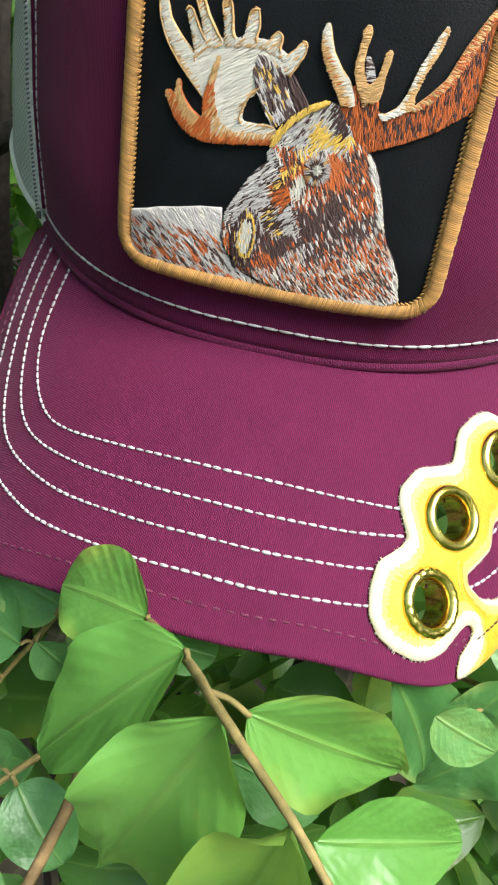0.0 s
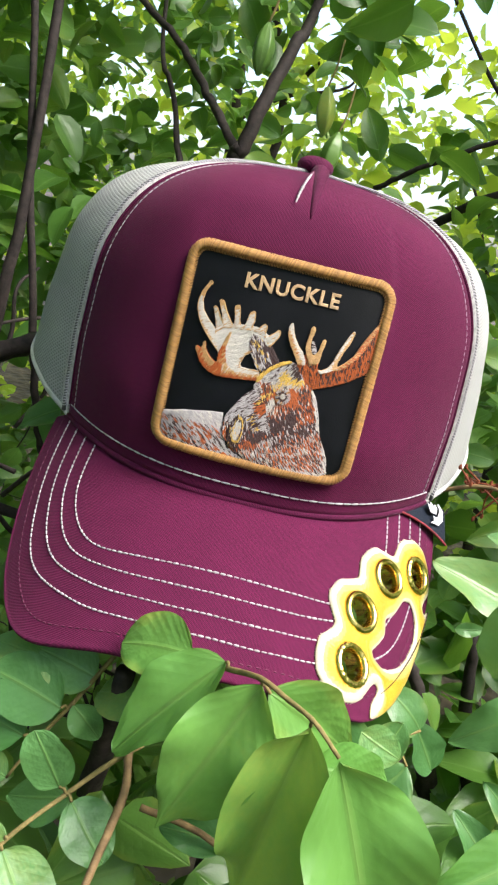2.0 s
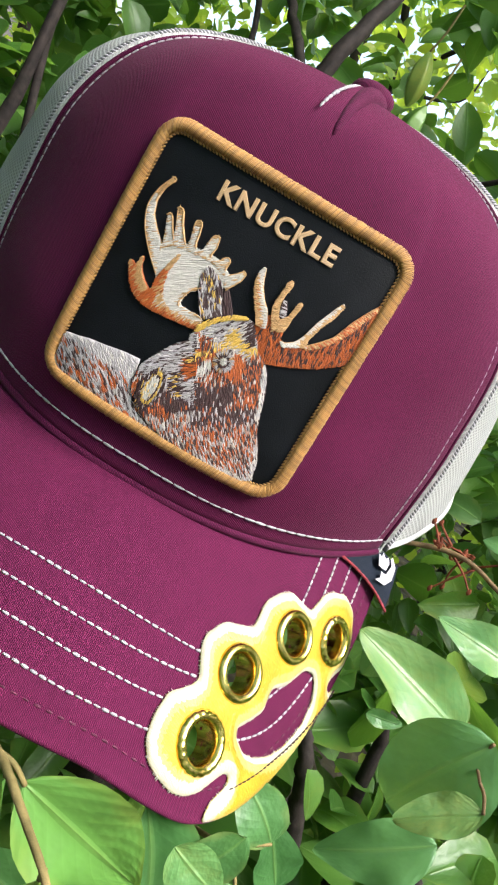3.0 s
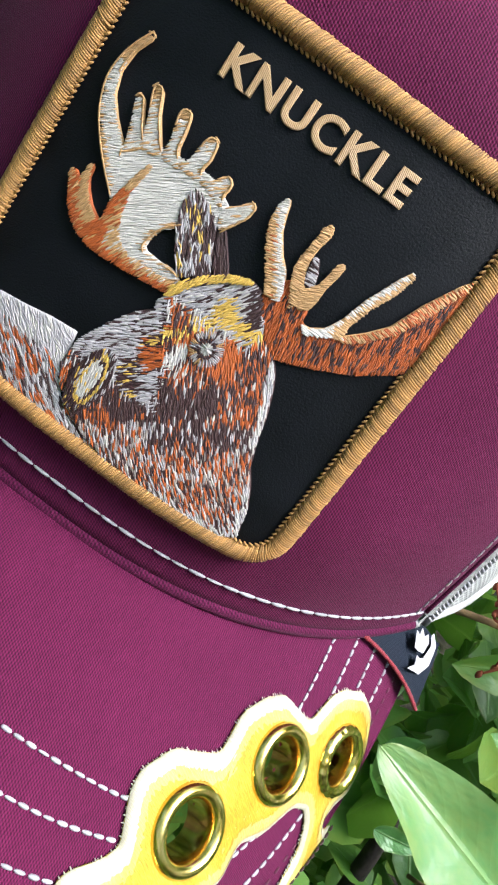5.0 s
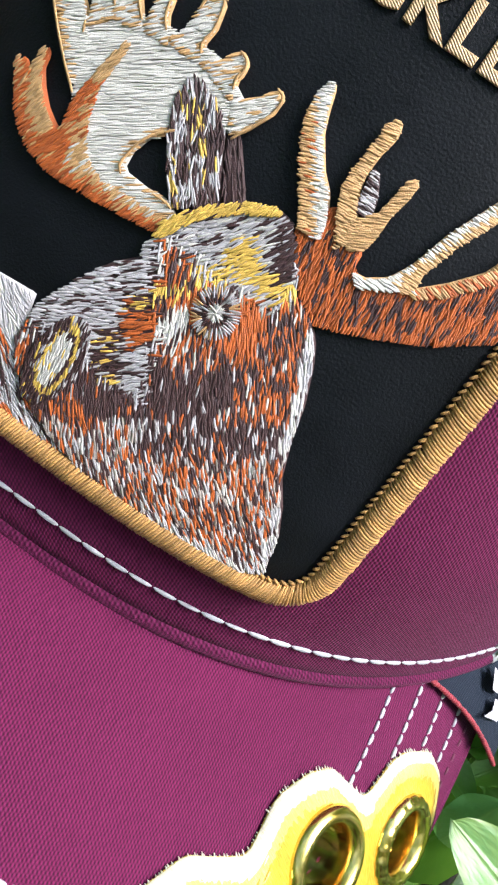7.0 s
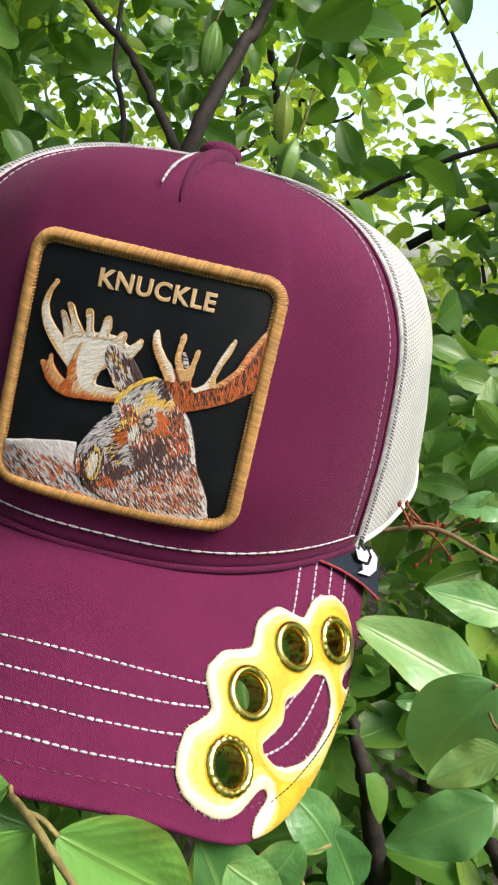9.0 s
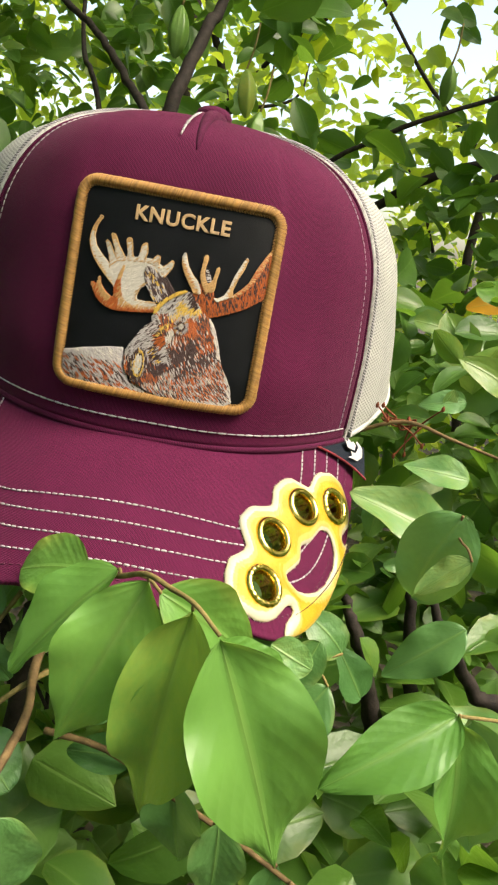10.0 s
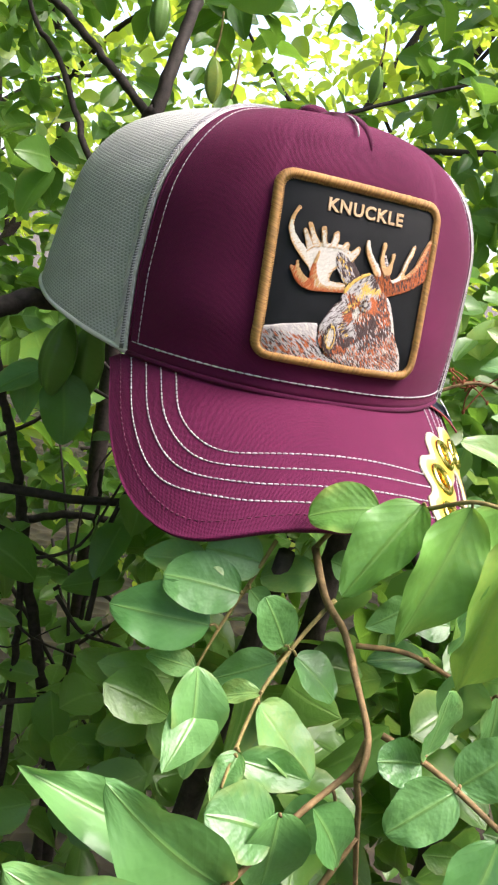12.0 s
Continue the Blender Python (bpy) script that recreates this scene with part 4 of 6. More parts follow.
def build_figure(patch):
    """The antlered figure: flat fields of thread, stitch by stitch, sorted by the colour of the thread."""
    bag = {m.name: [] for m in (CREAM, BEIGE, SILVER, TAN, RUST, BROWN, YELLOW, GOLD)}
    mats = {m.name: m for m in (CREAM, BEIGE, SILVER, TAN, RUST, BROWN, YELLOW, GOLD)}
    rg = np.random.default_rng(21)

    def add(p, ang, length, width, mat, lift, f=None):
        c, s = math.cos(ang), math.sin(ang)
        back, ahead = length / 2, length / 2
        if f is not None:
            over = f(np.array([p[0] - c * back, p[0] + c * ahead]), np.array([p[1] - s * back, p[1] + s * ahead]))
            back, ahead = max(0.0002, back - max(0.0, over[0])), max(0.0002, ahead - max(0.0, over[1]))
        a, b = (p[0] - c * back, p[1] - s * back), (p[0] + c * ahead, p[1] + s * ahead)
        bag[mat.name].append((*a, *b, lift, width))

    def field(poly, ang, length, width, pick, lift=0.0008, spread=0.12, row=0.62, trim=0.25):
        v = np.array(poly) * 1e-4
        f = poly_sdf(v)
        lo, hi = v.min(0), v.max(0)
        mid, size = (lo + hi) / 2, np.hypot(*(hi - lo))
        turn = ang if callable(ang) else (lambda u, w: ang)
        a0 = turn(*mid)
        ex, ey = np.array([math.cos(a0), math.sin(a0)]), np.array([-math.sin(a0), math.cos(a0)])
        spots = []
        for r in np.arange(-size / 2, size / 2, width * row):
            along = np.arange(-size / 2 + rg.uniform(0, length), size / 2, length * 0.78)
            spots.append(mid + ex * along[:, None] + ey * (r + rg.normal(0, width * 0.15, len(along)))[:, None])
        spots = np.vstack(spots)
        dist = f(spots[:, 0], spots[:, 1])
        for p, d in zip(spots[dist < -width * trim], dist[dist < -width * trim]):
            a = turn(*p) + rg.normal(0, spread)
            add(p, a, length * rg.uniform(0.8, 1.25), width * rg.uniform(0.85, 1.2), pick(p[0] * 1e4, p[1] * 1e4, -d * 1e4), lift + rg.uniform(0, 0.0001), f if d > -length * 0.8 else None)

    def mix(*pairs):
        names, weights = [p[0] for p in pairs], np.array([p[1] for p in pairs], float)
        weights /= weights.sum()
        return names[rg.choice(len(names), p=weights)]

    def sheet(poly, mat, lift):
        v = np.array(poly) * 1e-4
        lo, hi = v.min(0) - 0.0006, v.max(0) + 0.0006
        me = region_sheet("thread_field", poly_sdf(v), lo[0], hi[0], lo[1], hi[1], 0.0005, lambda x, y, d: on_patch(x, y, 0.0003 + lift * np.clip(-d / 0.0008, 0, 1) ** 0.5), mat)
        part("thread_field", me, patch)

    W = 0.00025

    def cord(poly, pick, inset=1.1, lift=0.0012, free=()):
        """A smooth line of stitches along an outline; pick(u, v, across) chooses the thread or None."""
        v = np.array(poly, float)
        f = poly_sdf(v * 1e-4)
        line = spline(np.vstack([v, v[:1]]), 8)
        line = even(line, max(12, int(np.linalg.norm(np.diff(line, axis=0), axis=1).sum() / 4.5)))
        tan = np.gradient(line, axis=0)
        tan /= np.linalg.norm(tan, axis=1)[:, None] + 1e-9
        nor = np.c_[tan[:, 1], -tan[:, 0]]
        probe = (line + nor * 2) * 1e-4
        nor[f(probe[:, 0], probe[:, 1]) < 0] *= -1
        line = line - nor * inset
        open_ = np.ones(len(line), bool)
        for other in free:
            open_ &= poly_sdf(other)(line[:, 0], line[:, 1]) > -1.5
        for q, t, n, clear_ in zip(line, tan, nor, open_):
            m = pick(q[0], q[1], n) if clear_ else None
            if m is not None:
                add(q * 1e-4, math.atan2(t[1], t[0]) + rg.normal(0, 0.05), 0.0011, W * 1.25, m, lift)

    # left antler
    def palm_pick(u, v, d):
        if v < 36 and d < 6 and u > -100:
            return mix((TAN, 0.9), (CREAM, 0.1))
        return CREAM

    def prong_pick(u, v, d):
        return TAN if d < 2.2 or v > 150 else mix((CREAM, 0.9), (TAN, 0.1))

    def long_pick(u, v, d):
        inner = (u + 262) * 0.75 + (v - 110) * 0.66
        return TAN if inner < -2 or v > 165 else mix((CREAM, 0.95), (TAN, 0.05))

    def low_pick(u, v, d):
        if u < -178 and v > -40:
            return TAN if u + v * 0.62 > -225 else mix((RUST, 0.85), (TAN, 0.15))
        if v > 34:
            return TAN
        if u > -150 and v < -20:
            band = v + 66 - (u + 150) * 0.07
            return RUST if band < 10 else mix((RUST, 0.45), (TAN, 0.55)) if band < 16 else mix((TAN, 0.75), (CREAM, 0.25))
        if v > -25 and u > -160 + v * 0.1:
            return mix((TAN, 0.7), (RUST, 0.3))
        return mix((RUST, 0.95), (TAN, 0.05))

    sheet(PALM, CREAM, 0.0006)
    field(PALM, radians(33), 0.0024, W * 0.95, palm_pick, 0.0009, 0.03, 0.42, 0.1)
    for k, poly in enumerate([LONG_PRONG] + PRONGS):
        sheet(poly, TAN, 0.0006)
        field(poly, radians(40 if k else 30), 0.0014, W, prong_pick if k else long_pick, 0.0010, 0.06, 0.45, 0.1)
    for poly in PRONGS:
        cord(poly, lambda u, v, n: TAN if n[0] > -0.2 or v > 140 else None, free=(PALM,))
    cord(LONG_PRONG, lambda u, v, n: TAN if n[0] * 0.75 + n[1] * 0.66 < 0.1 or v > 150 else None, free=(PALM,))
    cord(PALM, lambda u, v, n: TAN if -22 < v < 38 and u > -100 else None)
    sheet(LOW_PRONG, RUST, 0.0006)
    field(LOW_PRONG, radians(62), 0.0014, W, low_pick, 0.0011, 0.10, 0.42, 0.1)
    # tuft between the antlers
    sheet(TUFT_BACK, BROWN, 0.0004)
    field(TUFT_BACK, radians(-52), 0.0018, W, lambda u, v, d: BROWN, 0.0006)
    sheet(TUFT, BROWN, 0.0006)

    def blotch(u, v, size, seed):
        """Patches drawn out along the stitches."""
        c, s = math.cos(radians(-58)), math.sin(radians(-58))
        a, b = u * c + v * s, v * c - u * s
        return noise.noise(Vector((a / (size * 1.7), b / size, seed)))

    field(TUFT, radians(-56), 0.0017, W, lambda u, v, d: (YELLOW if blotch(u, v, 5, 1.5) > 0.40 else SILVER if blotch(u, v, 6, 7.7) > 0.10 else BROWN), 0.0011, 0.2, 0.5)
    # right antler
    def stem_pick(u, v, d):
        if u < 150 and v > 40:
            return mix((RUST, 0.85), (TAN, 0.15))
        if d > 5 and blotch(u, v, 7, 4.2) > 0.10:
            return mix((BROWN, 0.9), (RUST, 0.1))
        return mix((RUST, 0.97), (BROWN, 0.03))

    sheet(STUB, BROWN, 0.0005)
    field(STUB, radians(0), 0.0010, W, lambda u, v, d: mix((BROWN, 0.6), (SILVER, 0.4)), 0.0008, 0.1, 0.5, 0.1)
    sheet(STEM, RUST, 0.0006)
    field(STEM, radians(100), 0.0015, W, stem_pick, 0.0009, 0.15, 0.45)

    def right_pick(axis):
        (ax, ay), (bx, by) = axis

        def pick(u, v, d):
            side = (u - ax) * (by - ay) - (v - ay) * (bx - ax)
            return mix((CREAM, 0.96), (SILVER, 0.04)) if side > 0 else mix((TAN, 0.95), (RUST, 0.05))

        return pick

    for poly, pick, turn in (
        (RIGHT_A, right_pick(((88, 48), (30, 132))), 20),
        (RIGHT_B, lambda u, v, d: TAN, 10),
        (RIGHT_C, lambda u, v, d: TAN, 30),
        (RIGHT_D, lambda u, v, d: CREAM if v > 38 + (u - 185) * 2.6 or (v < 42 and u < 190) else TAN, 0),
        (RIGHT_E, lambda u, v, d: (CREAM if v < 150 else TAN) if v > 36 + (u - 200) * 1.62 else mix((RUST, 0.5), (TAN, 0.5)), -10),
    ):
        sheet(poly, TAN, 0.0006)
        field(poly, radians(turn), 0.0012, W, pick, 0.0012, 0.08, 0.42, 0.05)

    # the large mass and the flank below: zones of thread, the first that holds a spot decides
    zones = [
        (0.0086, 0.0006, 0.0016, 0.0030, 30, ((BROWN, 0.92), (SILVER, 0.08))),
        (0.0052, -0.0022, 0.0016, 0.0020, 36, ((YELLOW, 0.85), (SILVER, 0.15))),
        (0.0088, -0.0028, 0.0034, 0.0011, 5, ((YELLOW, 0.9), (SILVER, 0.1))),
        (0.0040, -0.0052, 0.0024, 0.0009, 20, ((YELLOW, 0.6), (SILVER, 0.4))),
        (0.0005, -0.0098, 0.0044, 0.0008, 52, ((YELLOW, 0.55), (BROWN, 0.45))),
        (0.0030, -0.0116, 0.0011, 0.0022, -10, ((CREAM, 0.85), (SILVER, 0.15))),
        (0.0050, -0.0130, 0.0007, 0.0014, -10, ((CREAM, 0.7), (RUST, 0.3))),
        (0.0132, -0.0062, 0.0018, 0.0022, 30, ((BROWN, 0.7), (RUST, 0.3))),
        (0.0096, -0.0076, 0.0016, 0.0034, 20, ((RUST, 0.92), (BROWN, 0.08))),
        (0.0034, -0.0078, 0.0034, 0.0012, 45, ((RUST, 0.85), (BROWN, 0.15))),
        (-0.0002, -0.0132, 0.0020, 0.0028, 20, ((RUST, 0.85), (BROWN, 0.15))),
        (-0.0010, -0.0186, 0.0020, 0.0034, 20, ((BROWN, 0.72), (YELLOW, 0.16), (SILVER, 0.12))),
        (-0.0010, -0.0262, 0.0030, 0.0016, 0, ((RUST, 0.5), (BROWN, 0.5))),
    ]

    def in_zone(u, v, cu, cv, ru, rv, turn):
        c, s = math.cos(radians(turn)), math.sin(radians(turn))
        a, b = u * 1e-4 - cu, v * 1e-4 - cv
        return ((a * c + b * s) / ru) ** 2 + ((b * c - a * s) / rv) ** 2 < 1

    def mass_pick(u, v, d):
        jag_u, jag_v = u + rg.normal(0, 1.6), v + rg.normal(0, 2.4)
        for cu, cv, ru, rv, turn, threads in zones:
            if in_zone(jag_u, jag_v, cu, cv, ru, rv, turn):
                return mix(*threads)
        b1, b2, b3 = blotch(u, v, 5, 2.2), blotch(u, v, 4, 8.8), blotch(u, v, 4.5, 15.1)
        if d < 11 + 6 * b1 and u > 120 and v < -48 and not -215 < v < -165:
            return mix((SILVER, 0.55), (CREAM, 0.38), (BROWN, 0.07))
        # brow and muzzle
        if jag_v > -50 and u < 110:
            return BROWN if b1 < -0.30 else mix((SILVER, 0.75), (CREAM, 0.25))
        if jag_u + 0.50 * (jag_v + 104) < 2 and v > -205:
            return mix((BROWN, 0.8), (SILVER, 0.2)) if b1 > 0.26 else mix((SILVER, 0.92), (BROWN, 0.08))
        # along the neck: cheek, dark band, lower neck
        down = (u - 60) * 0.58 - (v + 80) * 0.81
        if down < 55:
            if b2 > 0.08:
                return mix((RUST, 0.93), (BROWN, 0.07))
            return mix((CREAM, 0.8), (SILVER, 0.2)) if b3 > 0.16 else mix((BROWN, 0.85), (RUST, 0.15))
        if down < 112:
            if u > 128 - b3 * 30:
                return RUST if b2 > 0.0 else mix((CREAM, 0.6), (SILVER, 0.4)) if b3 > 0.2 else BROWN
            return RUST if b2 > 0.46 else mix((SILVER, 0.6), (BROWN, 0.4)) if b3 > 0.40 else BROWN
        if down < 150 and u > 60:
            return RUST if b2 > 0.4 else SILVER if b3 > 0.26 else BROWN
        if u < 95 and b2 < 0.2:
            return mix((BEIGE, 0.5), (SILVER, 0.4), (CREAM, 0.1)) if b3 > -0.1 else BROWN
        if b2 > 0.10:
            return mix((RUST, 0.9), (BROWN, 0.1))
        return mix((BEIGE, 0.45), (SILVER, 0.45), (CREAM, 0.1)) if b3 > 0.02 else BROWN

    def flow(u, v):
        u, v = u + rg.normal(0, 0.0005), v + rg.normal(0, 0.0005)
        up = v > -0.0052 and u < 0.011 or u + 0.5 * (v + 0.0104) < 0.0002 and v > -0.0205
        return radians(52 if up else -60) + 0.22 * math.sin(u * 90) + 0.2 * math.sin(v * 120)

    sheet(FLANK, SILVER, 0.0006)
    field(FLANK, radians(-38), 0.0019, W * 1.1, lambda u, v, d: (mix((SILVER, 0.8), (CREAM, 0.2)) if v > -232 + 14 * blotch(u, v, 7, 3) else RUST if blotch(u, v, 6, 5.5) > 0.22 else BROWN if blotch(u, v, 6, 9.1) > 0.12 else SILVER), 0.0009, 0.18, 0.42)
    sheet(MASS, BROWN, 0.0008)
    field(MASS, flow, 0.0015, W * 1.15, mass_pick, 0.0012, 0.13, 0.36)
    # ring and oval of lighter thread, leaning on the patch
    def lean(q, w):
        r = q - 0.6 * w
        return -56 + r * 0.81 + w * 0.58, -222 + r * 0.58 - w * 0.81

    def oval_pick(u, v, d):
        r, w = (u + 56) * 0.81 + (v + 222) * 0.58, (u + 56) * 0.58 - (v + 222) * 0.81
        q = r + 0.6 * w
        e = math.hypot(q / 14, w / 25)
        if e < 1:
            return mix((CREAM, 0.95), (YELLOW, 0.05))
        if q > 0:
            return BROWN if e < 1.28 else YELLOW if e < 1.62 else mix((BROWN, 0.7), (SILVER, 0.3))
        return mix((YELLOW, 0.7), (CREAM, 0.3)) if e < 1.25 else mix((BROWN, 0.82), (YELLOW, 0.10), (SILVER, 0.08))

    halo = [lean(34 * math.cos(a), 47 * math.sin(a)) for a in np.linspace(0, 2 * math.pi, 24, endpoint=False)]
    sheet(halo, BROWN, 0.0010)
    field(halo, radians(97), 0.0012, W, oval_pick, 0.0014, 0.14, 0.36, 0.05)
    for r0, r1, count, mats_here in ((17, 26, 50, ((SILVER, 0.55), (TAN, 0.25), (BROWN, 0.2))), (10, 18, 36, ((BROWN, 0.92), (SILVER, 0.08))), (1, 9, 26, ((CREAM, 0.9), (SILVER, 0.1)))):
        for a in np.linspace(0, 2 * math.pi, count, endpoint=False):
            r = (r0 + r1) / 2
            add(((61 + r * 0.9 * math.cos(a)) * 1e-4, (-79 + r * math.sin(a)) * 1e-4), a + rg.normal(0, 0.2), (r1 - r0) * 1.4e-4, W, mix(*mats_here), 0.0016 + rg.uniform(0, 0.0002))
    brow = [(-34, -54), (-33, -36), (-18, -16), (3, 5), (30, 25), (55, 36), (68, 34), (52, 24), (30, 11), (6, -8), (-10, -26), (-22, -50)]
    field(brow, radians(66), 0.0012, W * 1.1, lambda u, v, d: mix((YELLOW, 0.95), (BROWN, 0.05)), 0.0015, 0.15, 0.4)
    for name, rows in bag.items():
        if rows:
            q = np.array(rows)
            rows = list(zip(on_patch(q[:, 0], q[:, 1], q[:, 4]), on_patch(q[:, 2], q[:, 3], q[:, 4]), [FACING] * len(q), q[:, 5], q[:, 5] * 0.22))
            part("figure_threads", stitch_mesh("figure_threads", rows, mats[name], 5), patch, "embroidery in " + name.replace("_", " "), "stuff")


SATIN_TAN = LETTER
build_cap()
build_patch()


# ---- foliage ----
def leaf_mesh(name, mat, rows=17, cols=6, tip=1.0, fold=0.16, curl=0.12, wavy=0.02, seed=1):
    """A leaf one unit long and one wide, along x, its top up; tip: 0 rounded, 1 pointed, 2 drawn out long."""
    rg = np.random.default_rng(seed)
    t = np.linspace(0, 1, rows)
    t = 0.35 * t + 0.65 * (0.5 - 0.5 * np.cos(math.pi * t))
    round_w = np.sqrt(np.clip(1 - (2 * t - 1) ** 2, 0, 1)) ** 0.85
    sharp_w = np.sin(np.pi * t**0.72) ** 0.9 * (1 - 0.35 * t**3)
    drip_w = t**0.72 * (1 - t) ** 1.1 / 0.295
    half = 0.5 * (round_w * (1 - tip) + sharp_w * tip if tip <= 1 else sharp_w * (2 - tip) + drip_w * (tip - 1))
    half[-1] = 0.0
    half[0] = 0.012
    s = np.linspace(-1, 1, cols + 1)
    p = np.zeros((rows, cols + 1, 3))
    lean = rg.uniform(-0.08, 0.08)
    a, b, c = rg.uniform(0, 6, 3)
    p[..., 0] = t[:, None]
    p[..., 1] = half[:, None] * s[None] * (1 + lean * np.sign(s)[None]) + 0.05 * rg.uniform(-1, 1) * np.sin(math.pi * t[:, None])
    p[..., 2] = (fold * np.abs(half[:, None] * s[None]) - curl * (t[:, None] - 0.25) ** 2
                 + wavy * np.sin(t[:, None] * 10 + np.sign(s)[None] * a + b) * s[None] ** 2 + 0.5 * wavy * np.sin(t[:, None] * 19 + np.sign(s)[None] * c) * s[None] ** 2
                 + 0.05 * rg.uniform(-1, 1) * s[None] * np.sin(3 * t[:, None]))
    uv = np.stack([np.broadcast_to(t[:, None], p.shape[:2]), np.broadcast_to((s[None] + 1) / 2, p.shape[:2])], 2)
    return grid(name, p, mat, uv)


def leaf_shapes(mat, wave=1.0):
    """The shapes of leaf that the shrub bears."""
    return {
        "round": [leaf_mesh("leaf_round", mat, 19, 8, tip, 0.12, curl, 0.022 * wave, seed) for tip, curl, seed in ((0.12, 0.10, 1), (0.25, 0.20, 11), (0.3, 0.05, 12), (0.2, 0.28, 13))],
        "oval": [leaf_mesh("leaf_oval", mat, 19, 8, tip, 0.22, curl, 0.03 * wave, seed) for tip, curl, seed in ((0.55, 0.16, 2), (0.7, 0.26, 21), (0.6, 0.06, 22), (0.8, 0.2, 23))],
        "pointed": [leaf_mesh("leaf_pointed", mat, 21, 8, tip, 0.30, curl, 0.04 * wave, seed) for tip, curl, seed in ((1.0, 0.22, 3), (1.15, 0.3, 31), (0.9, 0.1, 32), (1.25, 0.2, 33))],
        "drip": [leaf_mesh("leaf_drip", mat, 25, 8, tip, 0.24, curl, 0.045 * wave, seed) for tip, curl, seed in ((1.8, 0.12, 4), (1.6, 0.16, 41), (2.0, 0.08, 42))],
    }


LEAF_SHAPES, YOUNG_SHAPES = leaf_shapes(LEAF), leaf_shapes(LEAF_YOUNG, 1.0)


def leaf_pose(a, b, wide, face, roll):
    """Base a, tip b; wide against its length; face: where its top looks to."""
    a, b = Vector(a), Vector(b)
    x = (b - a).normalized()
    z = Vector(face)
    z = (z - x * z.dot(x)).normalized()
    z = Matrix.Rotation(roll, 3, x) @ z
    y = z.cross(x)
    n = (b - a).length
    return Matrix.Translation(a) @ Matrix((x, y, z)).transposed().to_4x4() @ Matrix.Diagonal((n, n * wide, n, 1))


def branch(name, lines, leaves, label, thick=0.0011, mat=TWIG, face=(0.05, -0.75, 0.75), seed=1, drip=False, shapes=None):
    """A leafy twig: its stems, and each leaf as a part."""
    rg = random.Random(seed)
    root = thing(name, lines[0][0], label, "branch", "twigs round the cap")
    for k, line in enumerate(lines):
        p = spline(line, 6)
        r = np.linspace(1.0, 0.55, len(p)) * thick * (1.0 if k == 0 else 0.7)
        part("stem", tube("stem", p, r, mat, 8, 0.05, seed + k), root)
    stems = np.vstack([spline(line, 10) for line in lines])
    for a, b, wide in leaves:
        d = (Vector(b) - Vector(a)).length
        kind = "drip" if drip and d > 0.041 else "round" if wide > 0.72 else "pointed" if wide < 0.45 else "oval"
        ob = new("leaf", rg.choice((shapes or LEAF_SHAPES)[kind]))
        ob.matrix_basis = leaf_pose(a, b, wide, (face[0] + rg.uniform(-0.3, 0.3), face[1] + rg.uniform(-0.2, 0.2), face[2]), rg.uniform(-0.25, 0.25))
        child(ob, root)
        near = stems[np.argmin(np.linalg.norm(stems - np.array(a), axis=1))]
        if 0.0008 < np.linalg.norm(near - np.array(a)) < 0.014:
            mid = (near + np.array(a)) / 2 + np.array([0, 0, 0.001])
            part("leaf_stalk", tube("leaf_stalk", spline([near, mid, a], 4), 0.00045, mat, 6), root)
    return root


